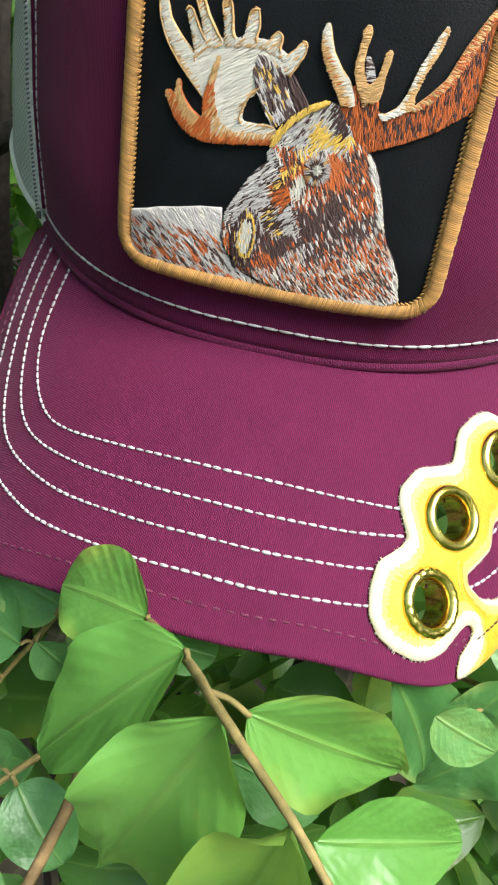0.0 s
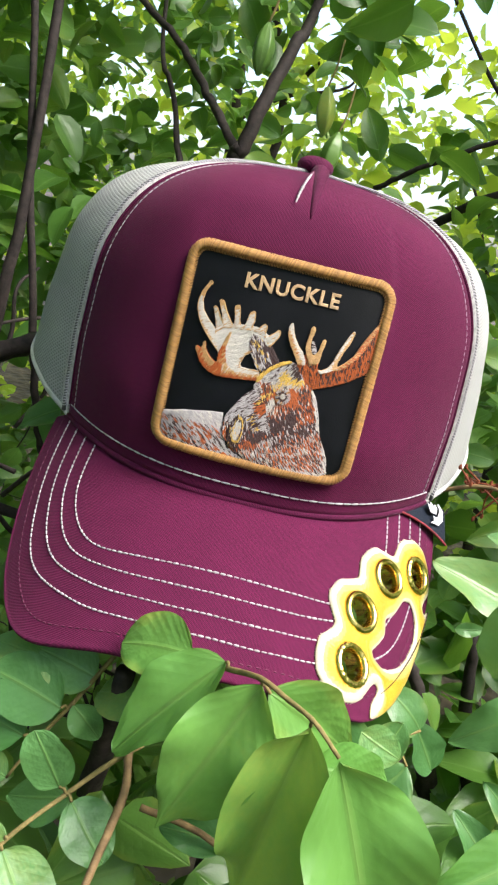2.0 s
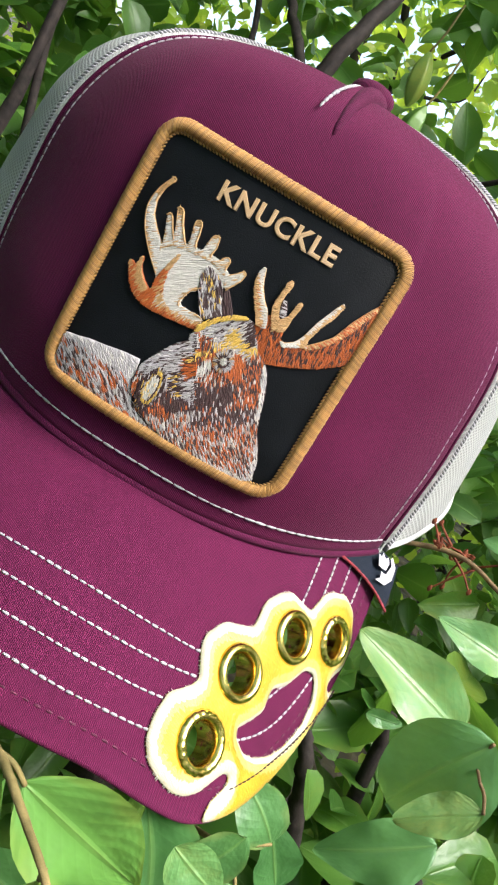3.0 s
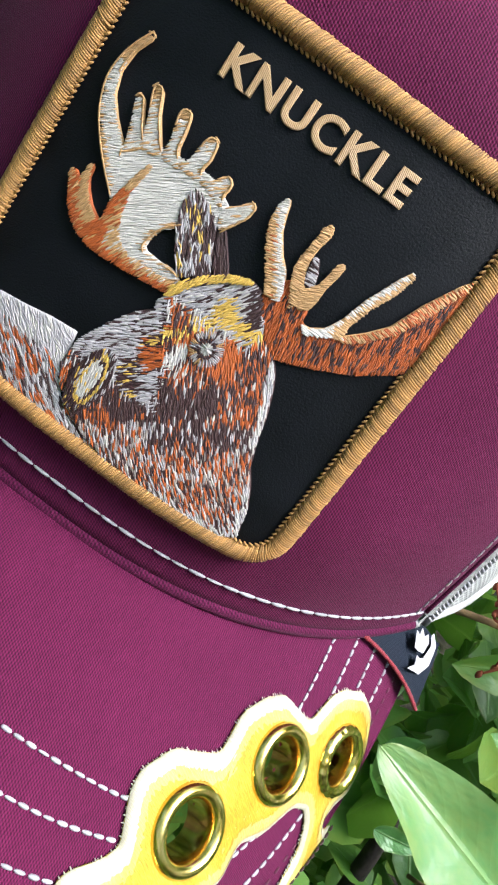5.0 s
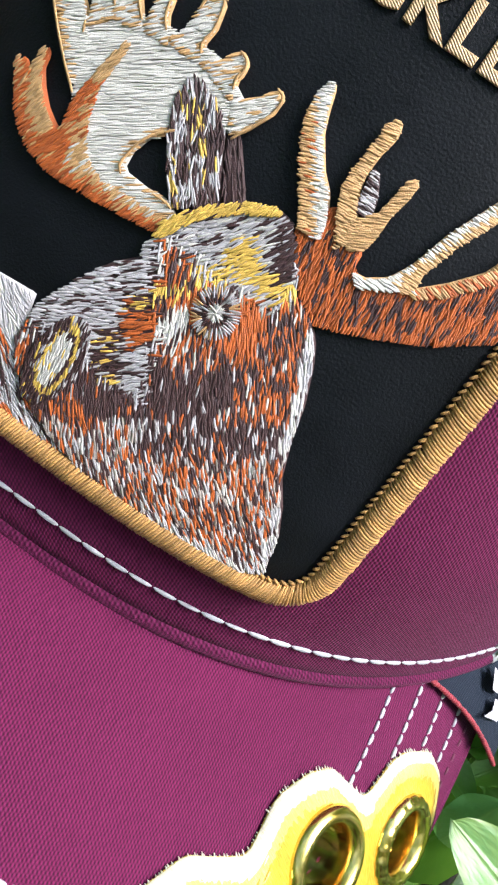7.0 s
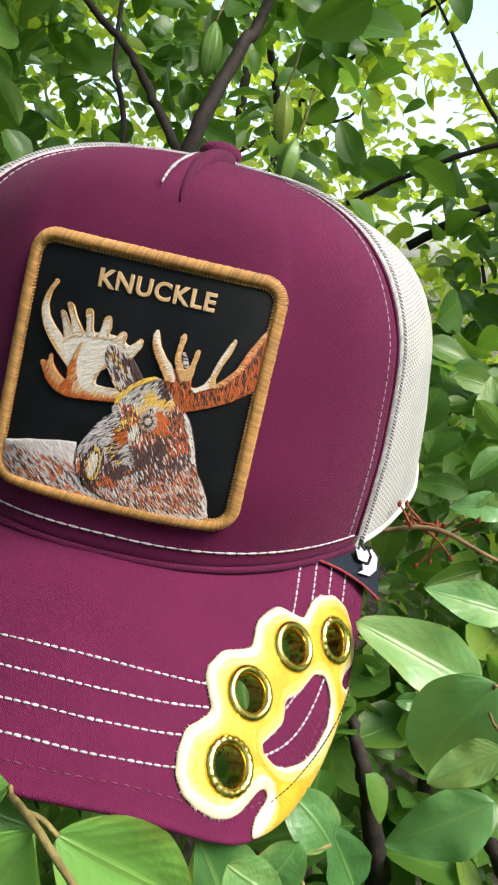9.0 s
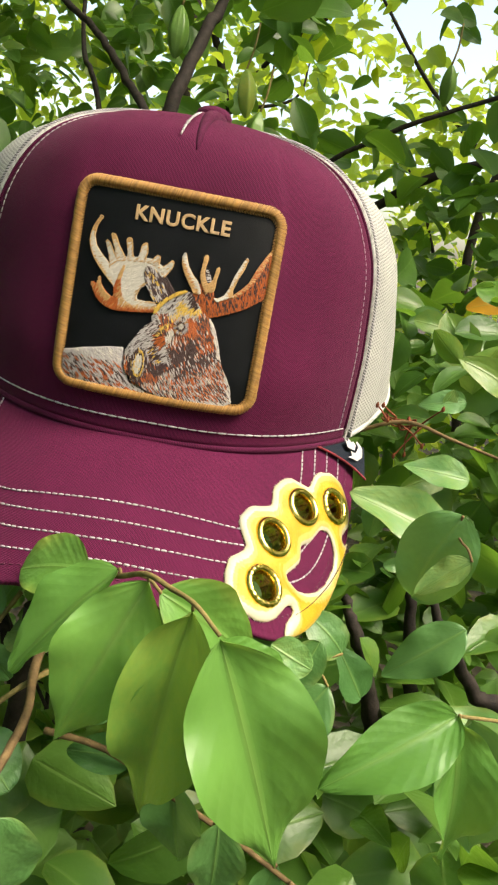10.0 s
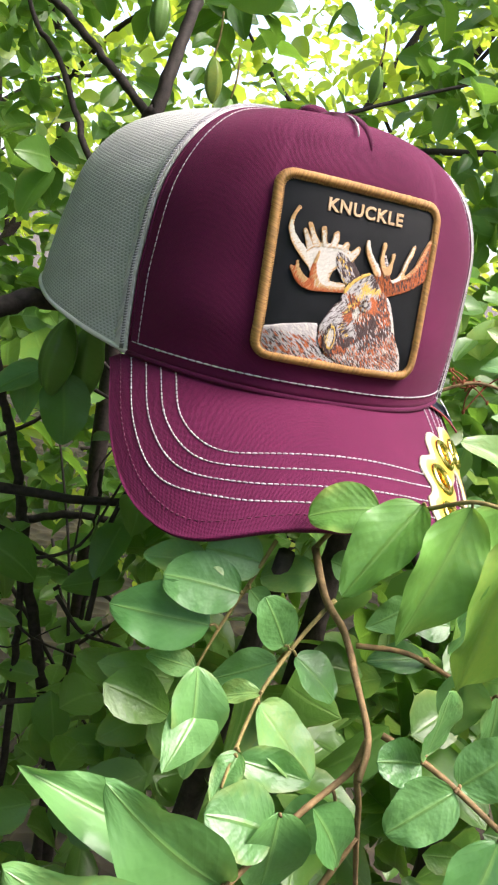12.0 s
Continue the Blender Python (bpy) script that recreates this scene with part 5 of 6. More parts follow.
branch("shrub_twig", [[(-0.0118, -0.0525, 1.0637), (-0.0129, -0.0699, 1.0555), (-0.0105, -0.0834, 1.0510), (-0.0125, -0.1000, 1.0460), (-0.0149, -0.1159, 1.0410), (-0.0200, -0.1246, 1.0360)],
    [(-0.0116, -0.1165, 1.0426), (-0.0036, -0.1240, 1.0410), (0.0028, -0.1300, 1.0383), (0.0113, -0.1420, 1.0346), (0.0213, -0.1560, 1.0305), (0.0300, -0.1650, 1.0254)],
    [(-0.0149, -0.1159, 1.0410), (-0.0181, -0.1170, 1.0321), (-0.0340, -0.1240, 1.0253), (-0.0515, -0.1320, 1.0141), (-0.0651, -0.1380, 1.0035), (-0.0760, -0.1400, 0.9940)],
    [(-0.0149, -0.1159, 1.0410), (-0.0150, -0.1160, 1.0295), (-0.0128, -0.1170, 1.0211), (-0.0104, -0.1170, 1.0098), (-0.0046, -0.1150, 0.9899), (0.0049, -0.1100, 0.9628), (0.0125, -0.1050, 0.9407), (0.0250, -0.0900, 0.8800)],
    [(-0.0108, -0.1170, 1.0105), (-0.0184, -0.1200, 0.9994), (-0.0253, -0.1220, 0.9883), (-0.0320, -0.1250, 0.9706), (-0.0420, -0.1280, 0.9450)]], [
    ((-0.0030, -0.1240, 1.0425), (-0.0029, -0.1260, 1.0624), 0.80),
    ((0.0043, -0.1300, 1.0385), (0.0156, -0.1320, 1.0514), 0.85),
    ((-0.0043, -0.1250, 1.0410), (-0.0178, -0.1270, 1.0439), 0.82),
    ((0.0017, -0.1320, 1.0388), (-0.0145, -0.1340, 1.0284), 0.76),
    ((0.0122, -0.1420, 1.0359), (0.0306, -0.1460, 1.0485), 0.76),
    ((0.0092, -0.1420, 1.0338), (-0.0052, -0.1520, 1.0087), 0.70),
    ((0.0227, -0.1570, 1.0310), (0.0506, -0.1600, 1.0293), 0.62),
    ((0.0204, -0.1570, 1.0298), (0.0129, -0.1630, 1.0107), 0.70),
    ((0.0302, -0.1640, 1.0259), (0.0595, -0.1660, 1.0286), 0.60),
    ((-0.0400, -0.1260, 1.0228), (-0.0571, -0.1270, 1.0301), 0.95),
    ((-0.0399, -0.1270, 1.0297), (-0.0394, -0.1300, 1.0083), 0.82),
    ((-0.0214, -0.1210, 1.0229), (-0.0337, -0.1200, 1.0131), 0.85),
    ((-0.0489, -0.1340, 1.0043), (-0.0359, -0.1320, 0.9926), 0.80),
    ((-0.0280, -0.1280, 1.0077), (-0.0362, -0.1260, 0.9871), 0.70),
], "reddish-brown forked twig with oval green leaves below the brim", 0.0014, TWIG_RED, seed=5)
branch("shrub_twig", [[(-0.0056, -0.0834, 1.0470), (0.0109, -0.0860, 1.0463), (0.0290, -0.0900, 1.0392), (0.0448, -0.0940, 1.0336), (0.0609, -0.0980, 1.0267), (0.0771, -0.1050, 1.0223), (0.0983, -0.1120, 1.0190)]], [
    ((0.0116, -0.0800, 1.0600), (-0.0027, -0.0820, 1.0521), 0.70),
    ((0.0185, -0.0840, 1.0435), (0.0000, -0.0830, 1.0419), 0.55),
    ((0.0337, -0.0720, 1.0480), (0.0140, -0.0700, 1.0502), 0.70),
    ((0.0281, -0.0900, 1.0434), (0.0325, -0.0920, 1.0198), 0.70),
    ((0.0412, -0.0940, 1.0369), (0.0426, -0.0970, 1.0136), 0.62),
    ((0.0606, -0.0990, 1.0268), (0.0712, -0.1060, 0.9906), 0.46),
    ((0.0771, -0.1060, 1.0210), (0.0975, -0.1120, 0.9741), 0.50),
    ((0.0778, -0.1070, 1.0254), (0.0977, -0.1060, 1.0383), 0.42),
    ((0.0570, -0.0960, 1.0292), (0.0526, -0.0980, 1.0114), 0.50),
], "slender side twig with drooping pointed leaves", 0.0009, TWIG_RED, seed=9, drip=True)
branch("shrub_twig", [[(-0.0092, -0.0700, 1.0543), (-0.0161, -0.0750, 1.0506), (-0.0254, -0.0810, 1.0428), (-0.0365, -0.0920, 1.0356), (-0.0452, -0.1040, 1.0261), (-0.0488, -0.1100, 1.0213)]], [
    ((-0.0275, -0.0810, 1.0446), (-0.0363, -0.0810, 1.0598), 0.75),
    ((-0.0252, -0.0740, 1.0344), (-0.0451, -0.0700, 1.0244), 0.60),
    ((-0.0361, -0.0920, 1.0365), (-0.0510, -0.0870, 1.0307), 0.40),
    ((-0.0235, -0.0820, 1.0419), (-0.0107, -0.0900, 1.0340), 0.85),
    ((-0.0365, -0.0930, 1.0336), (-0.0198, -0.1040, 1.0172), 0.74),
    ((-0.0513, -0.0880, 1.0301), (-0.0631, -0.1050, 1.0229), 0.66),
    ((-0.0440, -0.1050, 1.0255), (-0.0227, -0.1080, 1.0204), 0.50),
    ((-0.0437, -0.1040, 1.0272), (-0.0514, -0.1120, 1.0187), 0.60),
], "green side twig with paired round leaves", 0.0008, TWIG, seed=6)
branch("shrub_twig", [[(-0.0244, -0.0490, 1.0637), (-0.0326, -0.0536, 1.0487), (-0.0409, -0.0580, 1.0350), (-0.0471, -0.0620, 1.0227)]], [
    ((-0.0283, -0.0510, 1.0561), (-0.0473, -0.0470, 1.0582), 0.90),
    ((-0.0358, -0.0570, 1.0477), (-0.0603, -0.0500, 1.0496), 0.78),
    ((-0.0446, -0.0600, 1.0375), (-0.0761, -0.0470, 1.0364), 0.66),
    ((-0.0102, -0.0560, 1.0551), (-0.0280, -0.0500, 1.0516), 0.85),
    ((-0.0062, -0.0550, 1.0604), (0.0068, -0.0530, 1.0560), 0.80),
    ((-0.0445, -0.0420, 1.0511), (-0.0654, -0.0360, 1.0492), 0.60),
    ((-0.0325, -0.0560, 1.0488), (-0.0228, -0.0560, 1.0385), 0.70),
    ((-0.0471, -0.0620, 1.0227), (-0.0625, -0.0560, 1.0242), 0.60),
], "slender twig with round leaves just under the brim", 0.0008, TWIG, seed=7)
branch("shrub_twig", [[(-0.0118, -0.0525, 1.0637), (-0.0100, -0.0600, 1.0740), (-0.0022, -0.0700, 1.0854), (0.0065, -0.0780, 1.0902), (0.0140, -0.0890, 1.0980), (0.0204, -0.0955, 1.0992), (0.0262, -0.1010, 1.0995), (0.0321, -0.1057, 1.0962)]], [
    ((-0.0022, -0.0702, 1.0862), (-0.0224, -0.0640, 1.0801), 0.80),
    ((0.0064, -0.0780, 1.0919), (-0.0171, -0.0870, 1.0660), 0.55),
    ((0.0150, -0.0893, 1.0965), (-0.0015, -0.0980, 1.0560), 0.50),
    ((0.0179, -0.0850, 1.0916), (0.0448, -0.0770, 1.0727), 0.55),
    ((0.0301, -0.0940, 1.0819), (0.0537, -0.0840, 1.0731), 0.52),
    ((0.0258, -0.1000, 1.0975), (0.0215, -0.1010, 1.0412), 0.40),
    ((0.0323, -0.1060, 1.0955), (0.0538, -0.1142, 1.0462), 0.52),
], "arching twig with large drooping leaves in front of the brim", 0.0009, TWIG, (0.05, -0.6, 0.8), seed=8, drip=True, shapes=YOUNG_SHAPES)
branch("shrub_twig", [[(-0.0515, -0.1320, 1.0141), (-0.0560, -0.1350, 1.0100), (-0.0620, -0.1370, 1.0050), (-0.0700, -0.1400, 0.9950)]], [
    ((-0.0515, -0.1300, 1.0122), (-0.0812, -0.1327, 1.0397), 0.56),
    ((-0.0645, -0.1375, 1.0045), (-0.0990, -0.1400, 1.0280), 0.56),
    ((-0.0518, -0.1420, 0.9900), (-0.0940, -0.1450, 1.0120), 0.50),
    ((-0.0640, -0.1200, 1.0160), (-0.0993, -0.1180, 1.0365), 0.36),
    ((-0.0335, -0.1300, 1.0340), (-0.0209, -0.1320, 1.0165), 0.60),
    ((-0.0540, -0.0860, 1.0405), (-0.0549, -0.1000, 1.0141), 0.55),
], "low twig with broad pale green leaves", 0.0009, TWIG, (0.25, -0.95, 0.25), seed=15)
branch("shrub_twig", [[(0.180, -0.050, 1.020), (0.140, -0.070, 1.050), (0.110, -0.086, 1.072), (0.0908, -0.0926, 1.0775)]], [
    ((0.0905, -0.0926, 1.0775), (0.0606, -0.1060, 1.0632), 0.46), ((0.0910, -0.0930, 1.0760), (0.1002, -0.0944, 1.0314), 0.42),
], "twig ending in two young pale green leaves", 0.0008, TWIG, (0.0, -0.7, 0.7), seed=18, shapes=YOUNG_SHAPES)
branch("shrub_twig", [[(0.150, -0.010, 0.985), (0.138, -0.028, 1.004), (0.126, -0.045, 1.030), (0.120, -0.065, 1.052), (0.118, -0.080, 1.066)]], [
    ((0.1371, -0.0300, 1.0058), (0.1072, -0.0250, 1.0306), 0.46), ((0.1183, -0.0350, 1.0016), (0.0991, -0.0300, 1.0201), 0.50),
    ((0.1625, -0.0100, 1.0007), (0.1237, -0.0050, 1.0183), 0.45), ((0.102, -0.075, 1.065), (0.116, -0.075, 1.019), 0.50),
], "low twig with broad glossy leaves", 0.0009, TWIG, seed=16, drip=True)
branch("shrub_twig", [[(0.075, 0.055, 1.10), (0.097, 0.045, 1.113), (0.117, 0.036, 1.111), (0.15, 0.03, 1.105)], [(0.13, 0.05, 1.03), (0.122, 0.01, 1.07), (0.108, -0.005, 1.092), (0.106, -0.028, 1.094)]], [
    ((0.116, 0.008, 1.08), (0.076, 0.008, 1.093), 0.50), ((0.121, 0.02, 1.101), (0.095, 0.02, 1.103), 0.55),
    ((0.106, -0.022, 1.101), (0.096, -0.022, 1.068), 0.75), ((0.109, -0.032, 1.09), (0.094, -0.032, 1.076), 0.50),
    ((0.128, 0.0, 1.049), (0.101, 0.0, 1.023), 0.50), ((0.122, 0.05, 1.125), (0.103, 0.05, 1.121), 0.60),
    ((0.116, 0.05, 1.129), (0.113, 0.05, 1.12), 0.70), ((0.092, 0.03, 1.084), (0.091, 0.03, 1.066), 0.60),
    ((0.1, 0.03, 1.055), (0.112, 0.03, 1.058), 0.50),
], "twig with glossy leaves beside the net panel", 0.0010, TWIG_RED, seed=10)
branch("shrub_twig", [[(0.06, -0.02, 1.03), (0.068, -0.035, 1.045), (0.058, -0.05, 1.055)]], [
    ((0.058, -0.045, 1.044), (0.066, -0.045, 1.06), 0.80), ((0.072, -0.042, 1.044), (0.056, -0.050, 1.022), 0.60), ((0.077, -0.03, 1.049), (0.064, -0.03, 1.061), 0.80),
    ((0.049, -0.06, 1.067), (0.062, -0.06, 1.061), 0.80), ((0.09, -0.02, 1.026), (0.079, -0.02, 1.044), 0.70),
    ((0.042, -0.05, 1.062), (0.061, -0.05, 1.027), 0.50),
], "short twig with small round leaves under the badge", 0.0008, TWIG, seed=11)


# limbs of the shrub, from the ground up
def limb(line, r0, r1, label, seed):
    p = spline(line, 8)
    p = p + np.random.default_rng(seed).normal(0, 0.0005, p.shape)
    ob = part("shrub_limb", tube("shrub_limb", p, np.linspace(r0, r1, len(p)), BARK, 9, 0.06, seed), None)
    return tagged(ob, label, "branch", "limbs of the shrub")


limb([(-0.06, 0.36, 0.0), (-0.05, 0.33, 0.6), (-0.056, 0.285, 1.16), (-0.050, 0.275, 1.236), (-0.035, 0.30, 1.30), (-0.025, 0.325, 1.345), (0.0, 0.36, 1.55)], 0.008, 0.0026, "thin dark upright limb behind the cap", 1)
limb([(-0.052, 0.280, 1.225), (-0.085, 0.32, 1.26), (-0.125, 0.37, 1.30), (-0.18, 0.42, 1.34), (-0.27, 0.5, 1.42)], 0.0034, 0.0024, "dark slanting limb behind the cap", 2)
limb([(-0.09, 0.30, 1.19), (-0.12, 0.36, 1.26), (-0.15, 0.42, 1.31), (-0.17, 0.5, 1.42)], 0.0026, 0.0016, "thin dark slanting limb behind leaves", 3)
limb([(0.06, 0.5, 1.24), (0.10, 0.48, 1.27), (0.17, 0.46, 1.31), (0.30, 0.46, 1.37)], 0.0026, 0.0018, "brown limb behind leaves", 4)
limb([(0.14, 0.62, 1.22), (0.20, 0.6, 1.27), (0.30, 0.62, 1.31), (0.5, 0.7, 1.36)], 0.0055, 0.004, "thick brown limb behind leaves", 5)
limb([(-0.16, 0.14, 0.0), (-0.165, 0.13, 0.7), (-0.17, 0.115, 0.99), (-0.155, 0.11, 1.075), (-0.118, 0.115, 1.108), (-0.08, 0.13, 1.105)], 0.009, 0.004, "dark crooked limb under the net panel", 6)
limb([(-0.24, 0.2, 0.0), (-0.20, 0.18, 0.6), (-0.165, 0.16, 1.02), (-0.15, 0.17, 1.20), (-0.17, 0.24, 1.5), (-0.2, 0.3, 1.8)], 0.0055, 0.0010, "dark upright limb beside the cap", 7)
limb([(0.05, 0.06, 0.0), (0.04, 0.04, 0.6), (0.03, 0.02, 0.93), (0.04, 0.03, 1.05)], 0.013, 0.005, "dark stem below the brim", 8)
limb([(0.20, 0.06, 0.0), (0.175, 0.055, 0.75), (0.1444, 0.05, 0.9015), (0.1229, 0.05, 0.9564), (0.1112, 0.05, 0.9873), (0.1040, 0.052, 1.006), (0.094, 0.060, 1.022)], 0.008, 0.0022, "dark upright stem in the shade beside the brim", 17)
limb([(0.22, 0.09, 0.0), (0.20, 0.075, 0.8), (0.1662, 0.07, 0.9123), (0.1521, 0.07, 0.948), (0.1388, 0.07, 0.9805), (0.128, 0.075, 1.03)], 0.007, 0.0026, "thin dark stem in the shade beside the brim", 18)
limb([(0.22, 0.06, 0.0), (0.21, 0.04, 0.8), (0.170, 0.02, 0.985), (0.150, 0.02, 1.008), (0.133, 0.02, 1.028), (0.118, 0.025, 1.05)], 0.006, 0.0016, "reddish stem beside the cap", 9)
limb([(-0.06, 0.02, 0.0), (-0.05, 0.0, 0.6), (-0.03, -0.03, 0.93), (-0.02, -0.05, 1.06)], 0.010, 0.003, "thin stem below the brim", 10)
limb([(-0.22, 0.12, 1.02), (-0.14, 0.14, 1.00), (-0.06, 0.15, 0.99), (0.05, 0.14, 1.0)], 0.004, 0.002, "thin level limb in shade", 11)

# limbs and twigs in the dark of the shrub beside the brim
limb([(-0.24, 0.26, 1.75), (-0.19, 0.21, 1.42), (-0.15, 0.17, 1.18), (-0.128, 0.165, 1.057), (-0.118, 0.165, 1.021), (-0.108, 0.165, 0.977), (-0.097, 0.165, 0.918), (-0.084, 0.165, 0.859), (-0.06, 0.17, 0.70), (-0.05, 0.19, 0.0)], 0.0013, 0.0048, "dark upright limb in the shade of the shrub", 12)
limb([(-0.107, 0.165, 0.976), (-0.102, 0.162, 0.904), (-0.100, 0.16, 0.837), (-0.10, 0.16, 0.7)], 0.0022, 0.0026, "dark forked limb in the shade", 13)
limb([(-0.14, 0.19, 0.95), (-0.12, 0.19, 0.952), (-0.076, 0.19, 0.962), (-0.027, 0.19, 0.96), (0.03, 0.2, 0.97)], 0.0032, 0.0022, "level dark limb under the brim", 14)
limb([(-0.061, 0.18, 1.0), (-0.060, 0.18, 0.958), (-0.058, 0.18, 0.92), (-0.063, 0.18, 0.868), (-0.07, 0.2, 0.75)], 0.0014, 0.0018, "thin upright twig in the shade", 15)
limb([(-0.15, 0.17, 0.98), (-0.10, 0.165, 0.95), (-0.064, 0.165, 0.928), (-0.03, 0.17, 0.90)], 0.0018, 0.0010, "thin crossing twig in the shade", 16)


def scatter(name, mat, spots, size, rows, cols, label, seed, face=(0, -0.4, 0.9), loose=0.8, tip=0.6, droop=0.3):
    """Many leaves at once, in one mesh: spots (n, 3), each leaf turned by chance."""
    rg = np.random.default_rng(seed)
    n = len(spots)
    shape = leaf_mesh("leaf_far", mat, rows, cols, tip, 0.22, 0.25, 0.0, seed)
    v = np.zeros(len(shape.vertices) * 3)
    shape.vertices.foreach_get("co", v)
    v = v.reshape(-1, 3)
    f = np.array([p.vertices[:] for p in shape.polygons])
    uv0 = np.zeros(len(shape.loops) * 2)
    shape.uv_layers[0].data.foreach_get("uv", uv0)
    bpy.data.meshes.remove(shape)
    x = rg.normal(0, 1, (n, 3))
    x[:, 2] = x[:, 2] * 0.5 - droop
    x /= np.linalg.norm(x, axis=1)[:, None]
    z = np.array(face) + rg.normal(0, loose, (n, 3))
    z -= x * (z * x).sum(1)[:, None]
    z /= np.linalg.norm(z, axis=1)[:, None]
    y = np.cross(z, x)
    ln = size * rg.uniform(0.6, 1.35, n)
    wd = ln * rg.uniform(0.5, 0.8, n)
    p = spots[:, None] + x[:, None] * (v[:, 0] * 1)[None, :, None] * ln[:, None, None] + y[:, None] * v[:, 1][None, :, None] * wd[:, None, None] + z[:, None] * v[:, 2][None, :, None] * ln[:, None, None]
    me = bpy.data.meshes.new(name)
    nv = len(v)
    faces = (f[None] + (np.arange(n) * nv)[:, None, None]).reshape(-1, 4)
    me.vertices.add(n * nv)
    me.vertices.foreach_set("co", p.ravel())
    me.loops.add(len(faces) * 4)
    me.loops.foreach_set("vertex_index", faces.ravel())
    me.polygons.add(len(faces))
    me.polygons.foreach_set("loop_start", np.arange(len(faces)) * 4)
    me.polygons.foreach_set("use_smooth", np.ones(len(faces), bool))
    layer = me.uv_layers.new(name="UVMap")
    layer.data.foreach_set("uv", np.tile(uv0, n))
    me.materials.append(mat)
    me.update(calc_edges=True)
    return tagged(new(name, me), label, "foliage", kind="stuff")


def sprays(rg, n, lo, hi, per, span):
    """Spots in leafy sprays: per leaves round each of n centres."""
    c = rg.uniform(lo, hi, (n, 3))
    way = rg.normal(0, 1, (n, 3))
    way[:, 2] *= 0.5
    way /= np.linalg.norm(way, axis=1)[:, None]
    s = rg.uniform(-1, 1, (n, per))
    return (c[:, None] + way[:, None] * (s * span)[..., None] + rg.normal(0, span * 0.22, (n, per, 3))).reshape(-1, 3)


# Eye near the camera path; gaps fitted to its view, by direction and width.
GAP_EYE, GAPS = np.array([0.0, -0.22, 1.165]), (((0.166, 0.94, 0.298), 0.050), ((0.103, 0.972, 0.209), 0.036), ((0.21, 0.93, 0.28), 0.045), ((-0.02, 0.96, 0.24), 0.02))


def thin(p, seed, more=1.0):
    """Opens gaps towards the sky in the foliage behind, on rays from the camera, to fit its view."""
    w = p - GAP_EYE
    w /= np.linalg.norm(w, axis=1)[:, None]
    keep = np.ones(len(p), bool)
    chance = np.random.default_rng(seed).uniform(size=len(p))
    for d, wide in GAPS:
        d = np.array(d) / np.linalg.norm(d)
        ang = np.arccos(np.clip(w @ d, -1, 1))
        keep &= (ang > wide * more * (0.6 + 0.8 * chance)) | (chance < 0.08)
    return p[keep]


def clear(p, *boxes):
    """Leaves out the spots inside the boxes that the cap and the open air before it take up."""
    keep = np.ones(len(p), bool)
    for lo, hi in boxes:
        keep &= ~((p > lo) & (p < hi)).all(1)
    return p[keep]


rg = np.random.default_rng(31)
CAP_BOX = ((-0.135, -0.075, 1.045), (0.135, 0.24, 1.25))
AIR = ((-0.5, -0.7, 1.03), (0.5, -0.02, 2.0))
AIR_LOW = ((-0.5, -0.7, 0.9), (0.5, -0.115, 2.0))
low = clear(sprays(rg, 120, (-0.045, -0.09, 0.76), (0.36, 0.16, 1.02), 9, 0.05), CAP_BOX, AIR, AIR_LOW)
scatter("shrub_leaves", LEAF_SHADED, low, 0.030, 7, 4, "green leaves of the shrub under the cap", 41, loose=0.45)
shade = clear(sprays(rg, 60, (-0.40, 0.04, 0.66), (0.0, 0.35, 0.97), 8, 0.05), CAP_BOX, AIR, AIR_LOW)
scatter("shrub_leaves", LEAF_SHADED, shade, 0.032, 7, 4, "leaves below the net, shade put into their green", 47, loose=0.6)
sides = clear(sprays(rg, 100, (0.09, 0.03, 0.98), (0.38, 0.35, 1.16), 8, 0.045), CAP_BOX)
scatter("shrub_leaves", LEAF_SHADED, sides, 0.027, 7, 4, "green leaves of the shrub beside the cap", 42, loose=0.5)
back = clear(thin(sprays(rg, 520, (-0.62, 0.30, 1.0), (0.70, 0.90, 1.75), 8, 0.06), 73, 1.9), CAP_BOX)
scatter("shrub_leaves", LEAF_SHADED, back, 0.036, 7, 4, "green leaves of the shrub behind the cap", 43)
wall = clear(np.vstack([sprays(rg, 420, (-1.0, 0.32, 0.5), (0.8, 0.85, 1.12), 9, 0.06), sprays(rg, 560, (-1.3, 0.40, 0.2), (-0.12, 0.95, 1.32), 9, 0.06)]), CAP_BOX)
scatter("shrub_leaves", LEAF_SHADED, wall, 0.034, 6, 4, "inner leaves of the shrub, shade put into their colour", 48)
# No sun-coloured leaves low on the left, so that side stays dark.
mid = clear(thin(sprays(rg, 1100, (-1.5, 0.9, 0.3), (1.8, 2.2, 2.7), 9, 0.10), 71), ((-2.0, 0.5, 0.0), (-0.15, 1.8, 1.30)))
scatter("tree_leaves", LEAF_LIGHT, mid, 0.042, 6, 2, "yellow-green leaves of the trees behind, sunlight put into their colour", 44)
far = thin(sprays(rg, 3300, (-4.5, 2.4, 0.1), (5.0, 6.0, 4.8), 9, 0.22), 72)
scatter("tree_leaves", LEAF_LIGHT, far, 0.085, 5, 2, "far leaves of the trees behind, sunlight put into their colour", 45)
veil = sprays(np.random.default_rng(57), 210, (-1.3, 0.95, 1.35), (-0.12, 1.9, 2.3), 9, 0.10)
scatter("tree_leaves", LEAF_SHADED, veil, 0.045, 6, 2, "green leaves of the trees behind the cap", 58)
roof = sprays(rg, 200, (-2.0, 0.8, 2.3), (2.0, 2.4, 3.4), 9, 0.2)
